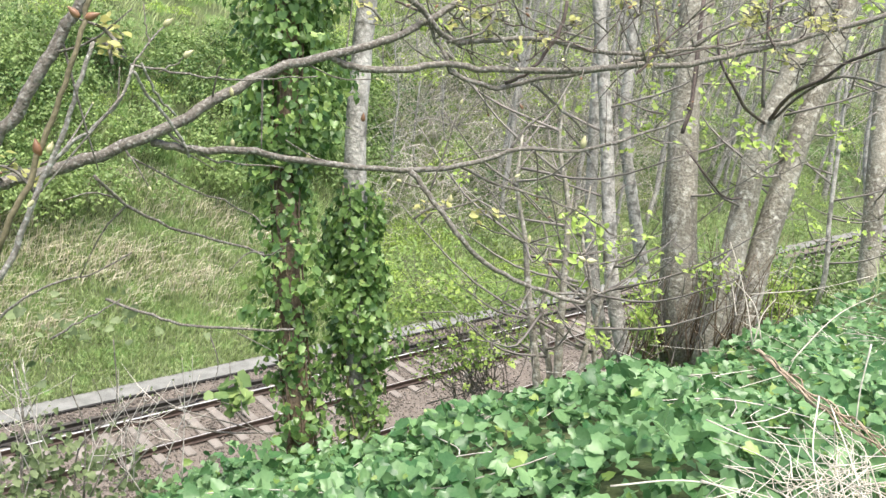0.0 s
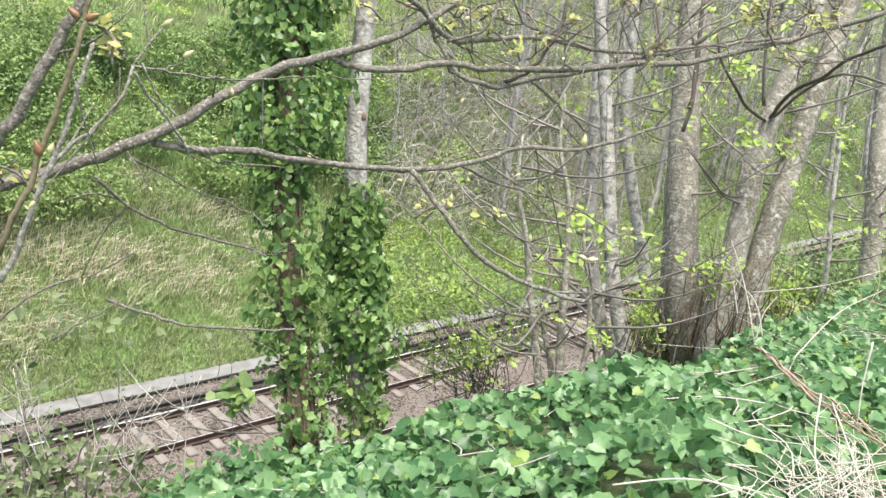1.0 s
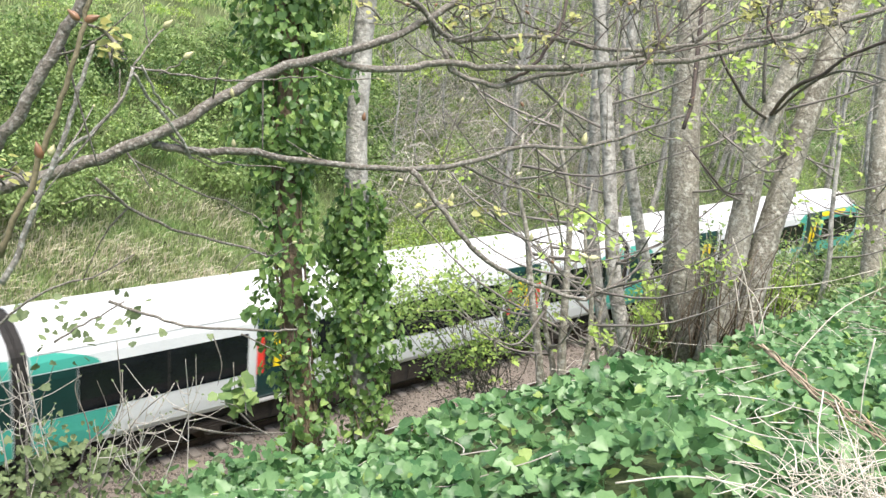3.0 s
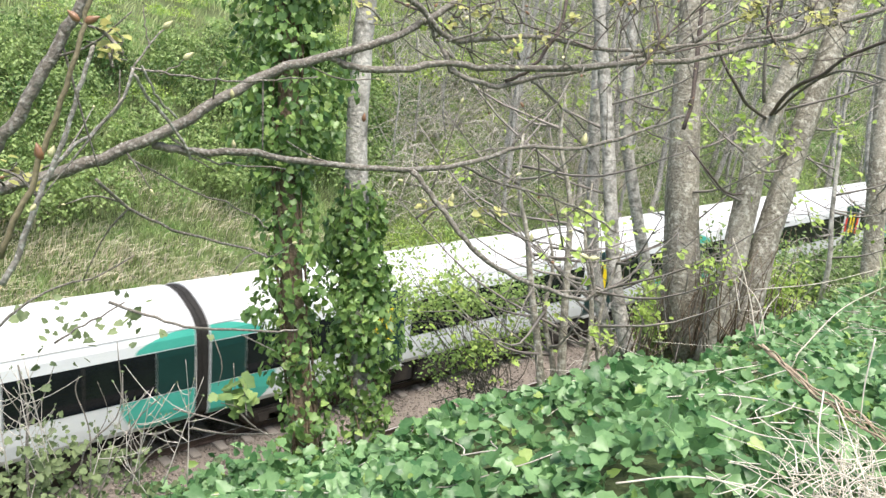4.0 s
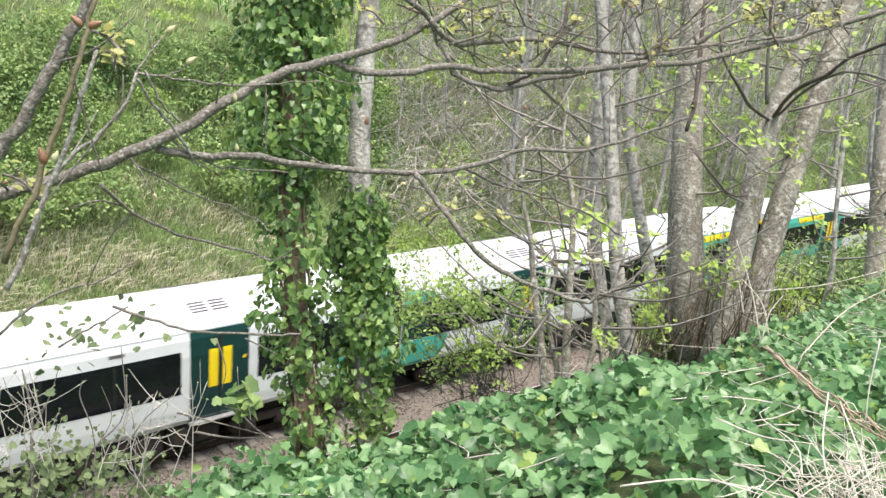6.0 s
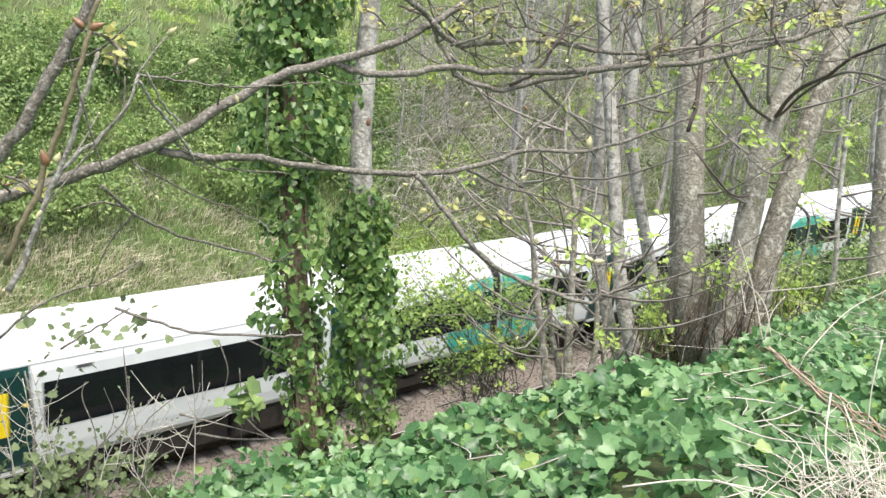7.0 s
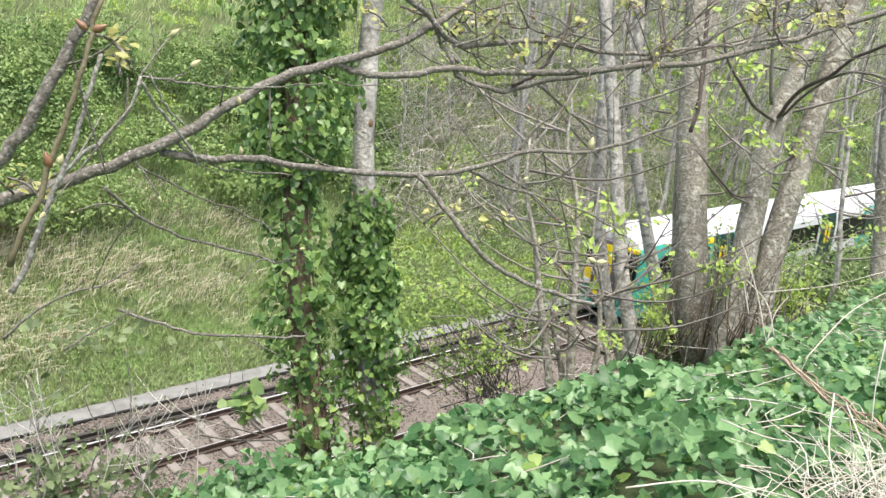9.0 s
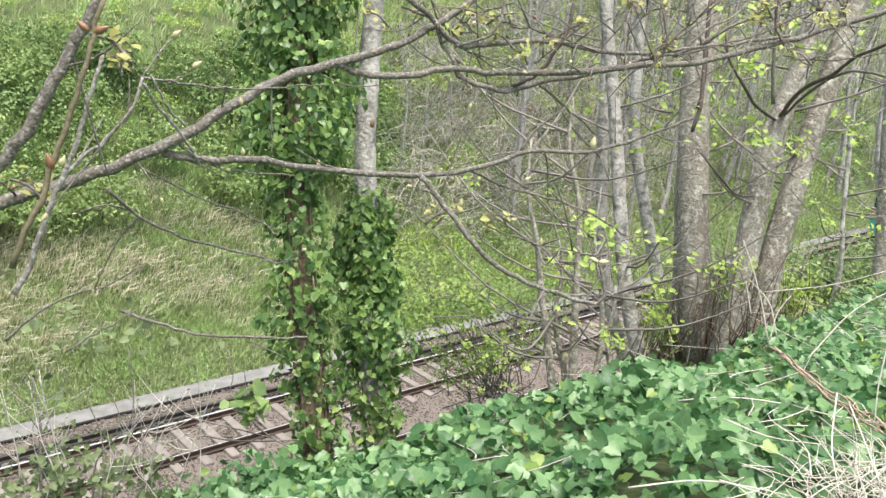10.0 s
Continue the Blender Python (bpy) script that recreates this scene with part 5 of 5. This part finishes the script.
def build_slopes():
    rng = np.random.default_rng(81)
    # short and long green grass on the far slope
    n = 150000
    x, y = rng.uniform(-4, 62, n), 3.75 + 9.5 * rng.random(n) ** 1.4
    ok = rng.random(n) < np.clip(1.1 - (x - 20) / 60, 0.3, 1)
    x, y = x[ok], y[ok]
    h = (0.12 + 0.32 * rng.random(len(x))) * np.clip(0.55 + (y - 3.7) * 0.25, 0.5, 1.2)
    tagged(blades("slope_grass", np.c_[x, y, ground_z(x, y) - 0.03], h, (0, -0.25, 0, 0.6), M["grass"], seed=82, width=0.018), "rough green grass on the cutting slope", "grass", kind="stuff")
    n = 40000
    x, y = rng.uniform(-4, 40, n), rng.uniform(5.0, 11.5, n)
    ok = patchy(x, y, 0.55) + 0.5 * patchy(x, y, 1.7, 1.0) - 0.03 * np.abs(x - 9) > rng.uniform(-0.15, 1.0, n) - 0.45 * np.exp(-((y - 8.6) / 1.2) ** 2)
    x, y = x[ok], y[ok]
    tagged(blades("dry_grass", np.c_[x, y, ground_z(x, y)], rng.uniform(0.35, 0.85, len(x)), (0.25, -0.55, -0.25, 0.8), M["straw"], seed=83, width=0.014), "tangled pale dry grass on the cutting slope", "dry grass", kind="stuff")
    n = 42000
    x, y = rng.uniform(-6, 50, n), rng.uniform(12.5, 38, n)
    tagged(blades("meadow_grass", np.c_[x, y, ground_z(x, y) - 0.05], rng.uniform(0.3, 0.75, n), (0.1, -0.3, 0, 0.6), M["meadow"], seed=85, width=0.03), "long pale green grass at the top of the cutting", "grass", kind="stuff")
    n = 20000
    x, y = rng.uniform(18, 95, n), rng.uniform(11, 36, n)
    ok = x > 0.78 * (y + 17.4)
    x, y = x[ok], y[ok]
    tagged(blades("meadow_grass", np.c_[x, y, ground_z(x, y) - 0.05], rng.uniform(0.3, 0.8, len(x)), (0.1, -0.3, 0, 0.6), M["meadow"], seed=86, width=0.035), "pale grass between the woodland trunks", "grass", kind="stuff")
    # leafy scrub higher up
    def scrub(name, label, n, xr, yr, rr, per, size, mat, seed, cond=None, lift=0.0, flat=0.75):
        r = np.random.default_rng(seed)
        x, y = r.uniform(*xr, n), r.uniform(*yr, n)
        if cond:
            k = cond(x, y)
            x, y = x[k], y[k]
        rad = r.uniform(*rr, len(x))
        z = ground_z(x, y) + lift * r.random(len(x))
        c, nr = clump_leaves(np.c_[x, y, z], rad, per, r, flat)
        tagged(leaves(name, c, nr, r.uniform(*size, len(c)), M[mat], None, FAR if size[1] > 0.1 else OVAL, seed, spread=0.6), label, "scrub", kind="stuff")

    left = lambda x, y: x < 0.80 * (y + 17.4)
    right = lambda x, y: x > 0.78 * (y + 17.4)
    scrub("scrub_foliage", "dense mid-green scrub leaves on the cutting slope", 330, (-4, 32), (9.4, 16.5), (0.5, 1.5), 340, (0.09, 0.20), "leaf", 91, left, 1.3, 1.0)
    # dark shrubs whose leaf colour also paints the shaded gaps in the scrub
    scrub("scrub_foliage", "deep green thicket, darkened for the shaded gaps in the slope scrub", 120, (-4, 30), (11, 17), (0.5, 1.3), 280, (0.09, 0.19), "thicket", 111, left, 0.9, 1.0)
    scrub("scrub_foliage", "fresh yellow-green scrub leaves on the cutting slope", 200, (-4, 36), (13, 30), (0.3, 0.9), 380, (0.07, 0.15), "lime", 92, left, 0.8)
    scrub("scrub_foliage", "low leafy weeds among the grass", 330, (0, 34), (4.2, 11.5), (0.15, 0.6), 420, (0.04, 0.09), "leaf", 93)
    scrub("scrub_foliage", "bright green nettles beside the track", 46, (18, 28), (4.2, 8.2), (0.4, 0.9), 420, (0.06, 0.11), "lime", 94, right, 0.3)
    scrub("scrub_foliage", "bright green nettles beside the track", 40, (18, 30), (4.2, 8.8), (0.4, 0.9), 420, (0.06, 0.11), "leaf", 95, right, 0.3)
    open_part = lambda x, y: (x > 0.78 * (y + 17.4)) & (x < 1.16 * (y + 17.4))
    scrub("scrub_foliage", "dark green shrubs among the brambles", 150, (20, 50), (9, 27), (0.4, 1.3), 300, (0.08, 0.17), "leaf", 108, open_part, 1.4, 0.9)
    scrub("scrub_foliage", "pale green shrubs among the brambles", 170, (18, 52), (9, 31), (0.4, 1.2), 240, (0.07, 0.16), "lime", 109, open_part, 2.4, 0.9)
    scrub("woodland_foliage", "thin spring foliage among the far trees", 200, (20, 100), (7, 32), (0.5, 1.6), 90, (0.10, 0.20), "leaf", 96, right, 5.0)
    scrub("woodland_foliage", "pale young foliage among the far trees", 330, (20, 100), (7, 32), (0.5, 1.5), 130, (0.08, 0.16), "lime", 97, right, 7.0)
    # dark clumps stand in for shade in the hollows behind the trunks
    scrub("woodland_foliage", "dark leaf clumps added for the shaded hollows of the far wood", 90, (24, 70), (7.5, 17), (0.5, 1.3), 200, (0.09, 0.18), "thicket", 112, right, 2.2, 1.0)
    scrub("woodland_foliage", "bright leafing bushes in the far wood", 26, (26, 60), (9, 22), (0.8, 1.5), 200, (0.10, 0.18), "lime", 113, right, 4.5, 1.2)
    scrub("woodland_foliage", "leafy floor of the far wood", 330, (20, 95), (6.5, 30), (0.7, 1.8), 90, (0.10, 0.20), "dull", 106, right, 0.2, 0.5)
    scrub("woodland_foliage", "green undergrowth below the trees by the track", 80, (28, 100), (4.0, 9), (0.4, 1.2), 200, (0.08, 0.15), "leaf", 98, None, 0.4)
    scrub("bank_foliage", "low green growth along the bank shoulder", 90, (8, 34), (-14.2, -13.0), (0.12, 0.35), 520, (0.03, 0.07), "leaf", 104, None, 0.12)
    scrub("bank_foliage", "pale young growth along the bank shoulder", 40, (8, 34), (-14.0, -13.0), (0.12, 0.3), 420, (0.03, 0.06), "lime", 105, None, 0.15)
    scrub("bank_foliage", "green undergrowth on the wooded near slope", 70, (11, 50), (-13.5, -7), (0.3, 0.8), 240, (0.05, 0.11), "leaf", 99, None, 0.2)
    scrub("bank_foliage", "small leaves on the near slope under the ivy edge", 40, (0, 12), (-13.2, -7.5), (0.3, 0.6), 260, (0.05, 0.09), "leaf", 100, None, 0.1)
    for k, (q, r) in enumerate((((12.47, -11.78, 7.95), 0.34), ((11.50, -12.33, 7.95), 0.28), ((12.07, -12.88, 7.90), 0.26), ((13.35, -12.70, 7.85), 0.3), ((10.79, -13.03, 8.10), 0.22), ((11.918, -12.678, 8.211), 0.28), ((12.821, -12.81, 8.222), 0.3), ((9.31, -13.05, 8.34), 0.25), ((10.60, -12.92, 8.15), 0.35), ((11.08, -13.35, 8.23), 0.4), ((7.15, -13.04, 8.28), 0.2), ((8.01, -12.54, 8.32), 0.3), ((9.77, -12.07, 8.28), 0.35))):
        t = thing("shoulder_shrub", "loose green shrub on the wooded bank shoulder", "shrub", group="shoulder shrubs")
        foot = np.array([q[0] + 0.2, q[1] - 0.2, float(ground_z(q[0] + 0.2, q[1] - 0.2)) - 0.05])
        tb, cs = Tubes(), []
        for m in range(14):
            e = np.array(q) + rng.normal(0, 0.5, 3) * r
            line = glide([foot + rng.normal(0, 0.05, 3), (foot + e) / 2 + rng.normal(0, 0.15, 3), e], 8)
            tb.add(line, 0.018, 0.005, 5)
            cs += [b + rng.normal(0, 0.14, (int(26 * r / 0.5) + 6, 3)) for b in line[4:]]
        c = np.vstack(cs)
        tagged(tb.make("stem", M["bark"], t), kind="stuff")
        tagged(leaves("leaves", c, np.tile([[-0.2, -0.3, 1.0]], (len(c), 1)), rng.uniform(0.035, 0.085, len(c)), M["lime" if k % 4 == 3 else "leaf"], t, OVAL, 300 + k, spread=0.6), kind="stuff")
    # bramble tangles
    for name, label, n, xr, yr, top, seed, mat, r0 in (
            ("bramble_tangle", "grey-mauve tangle of leafless bramble stems", 4200, (19, 44), (7, 17), 2.6, 101, "bramble", 0.010),
            ("bramble_tangle", "pale arching stems in the open part of the slope", 700, (20, 38), (8, 22), 2.2, 110, "bramble", 0.022),
            ("woodland_twigs", "fine grey twigs of the far woodland", 7500, (24, 95), (7, 30), 10.0, 102, "bramble", 0.015),
            ("bank_twigs", "bare twigs on the wooded near slope", 1150, (7.6, 40), (-13.6, -10), 1.3, 103, "bramble", 0.006)):
        r = random.Random(seed)
        tb = Tubes()
        k = 0
        while k < n:
            a, b = r.uniform(*xr), r.uniform(*yr)
            if b > 0 and a < 0.80 * (b + 17.4):
                continue
            k += 1
            z = float(ground_z(a, b)) + r.random() ** 1.5 * top
            w, ln = r.uniform(0, 6.28), r.uniform(0.6, 2.4) * (0.5 if b < 0 else 1)
            e = (a + math.cos(w) * ln, b + math.sin(w) * ln * 0.6, z + r.uniform(-0.6, 0.9) * ln * 0.8)
            m = ((a + e[0]) / 2, (b + e[1]) / 2, (z + e[2]) / 2 + r.uniform(0, 0.4) * ln)
            tb.add(glide([(a, b, z), m, e], 5), r0 * r.uniform(0.6, 1.3), r0 * 0.35, 3)
        tagged(tb.make(name, M[mat]), label, "twigs", kind="stuff")
    # grass on the near shoulder, further along
    n = 16000
    x, y = rng.uniform(9, 45, n), rng.uniform(-14.6, -6.5, n)
    tagged(blades("bank_grass", np.c_[x, y, ground_z(x, y) - 0.02], rng.uniform(0.15, 0.5, n), (0, 0.2, 0, 0.6), M["grass"], seed=84, width=0.008), "green grass on the wooded near slope", "grass", kind="stuff")


build_slopes()


# ---- woodland beyond the track ----
def wood_tree(seed, height, r, label):
    t = thing("woodland_tree", label, "tree", group="woodland trees")
    rng = random.Random(seed)
    line, q = [], np.array([0.0, 0.0, -0.4])
    lean = np.array([rng.uniform(-0.09, 0.09), rng.uniform(-0.09, 0.09)])
    for i in range(13):
        line.append(q.copy())
        q = q + np.array([lean[0] * height / 12 + rng.gauss(0, 0.06), lean[1] * height / 12 + rng.gauss(0, 0.06), height / 12])
    tb = Tubes()
    tb.add(line, r, r * 0.35, 8, 0.12, rng)
    tb.make("trunk", M["palebark"], t)
    tw = Tubes()
    for _ in range(16):
        i = rng.randrange(3, 12)
        a, ln = rng.uniform(0, 6.28), rng.uniform(0.8, 2.6)
        s = np.array(line[i])
        e = s + np.array([math.cos(a) * ln * 0.7, math.sin(a) * ln * 0.7, ln * rng.uniform(0.4, 0.9)])
        sub = glide([s, (s + e) / 2 + np.array([0, 0, -0.12 * ln]), e], 6)
        tw.add(sub, r * 0.28, 0.008, 4)
        for _ in range(7):
            j, fr = rng.randrange(1, 5), rng.random()
            b = sub[j] + (sub[j + 1] - sub[j]) * fr
            d = np.array([rng.uniform(-0.7, 0.7), rng.uniform(-0.7, 0.7), rng.uniform(-0.3, 0.6)])
            tw.add(glide([b, b + d * 0.5 + np.array([0, 0, rng.uniform(-0.1, 0.1)]), b + d], 4), 0.012, 0.005, 3)
    tagged(tw.make("crown", M["palebark"], t), kind="stuff")
    return t


def build_woodland():
    rng = random.Random(121)
    kinds = [wood_tree(130 + k, rng.uniform(9, 14), rng.uniform(0.07, 0.17), lab) for k, lab in enumerate((
        "slim pale grey tree trunk with bare limbs", "tall grey woodland tree with thin bare branches", "crooked pale trunk in the far wood", "stout grey woodland trunk", "thin leaning grey sapling", "grey spotted trunk with few twigs"))]
    k = 0
    while k < 140:
        y = 6.5 + 22 * rng.random()
        x = rng.uniform(1.04, 3.0) * (y + 17.4)
        if x > 95:
            continue
        m = pose(x, y, float(ground_z(x, y)) - 0.1, rng.uniform(-4, 4), rng.uniform(-4, 4), rng.uniform(0, 360)) @ Matrix.Diagonal((*(rng.uniform(0.8, 1.25),) * 3, 1))
        if k < 6:
            kinds[k].matrix_basis = m
        else:
            copy_thing(kinds[k % 6], m @ Matrix.Diagonal((1 / kinds[k % 6].scale[0],) * 3 + (1,)))
        k += 1


build_woodland()


def build_saplings():
    rng = random.Random(140)
    t = wood_tree(151, 8, 0.06, "thin pale sapling in the open part of the slope")
    for k in range(16):
        y = 8 + 16 * rng.random()
        x = rng.uniform(0.84, 1.06) * (y + 17.4)
        m = pose(x, y, float(ground_z(x, y)) - 0.1, rng.uniform(-9, 9), rng.uniform(-9, 9), rng.uniform(0, 360))
        if k == 0:
            t.matrix_basis = m
        else:
            copy_thing(t, m)


build_saplings()
motions()
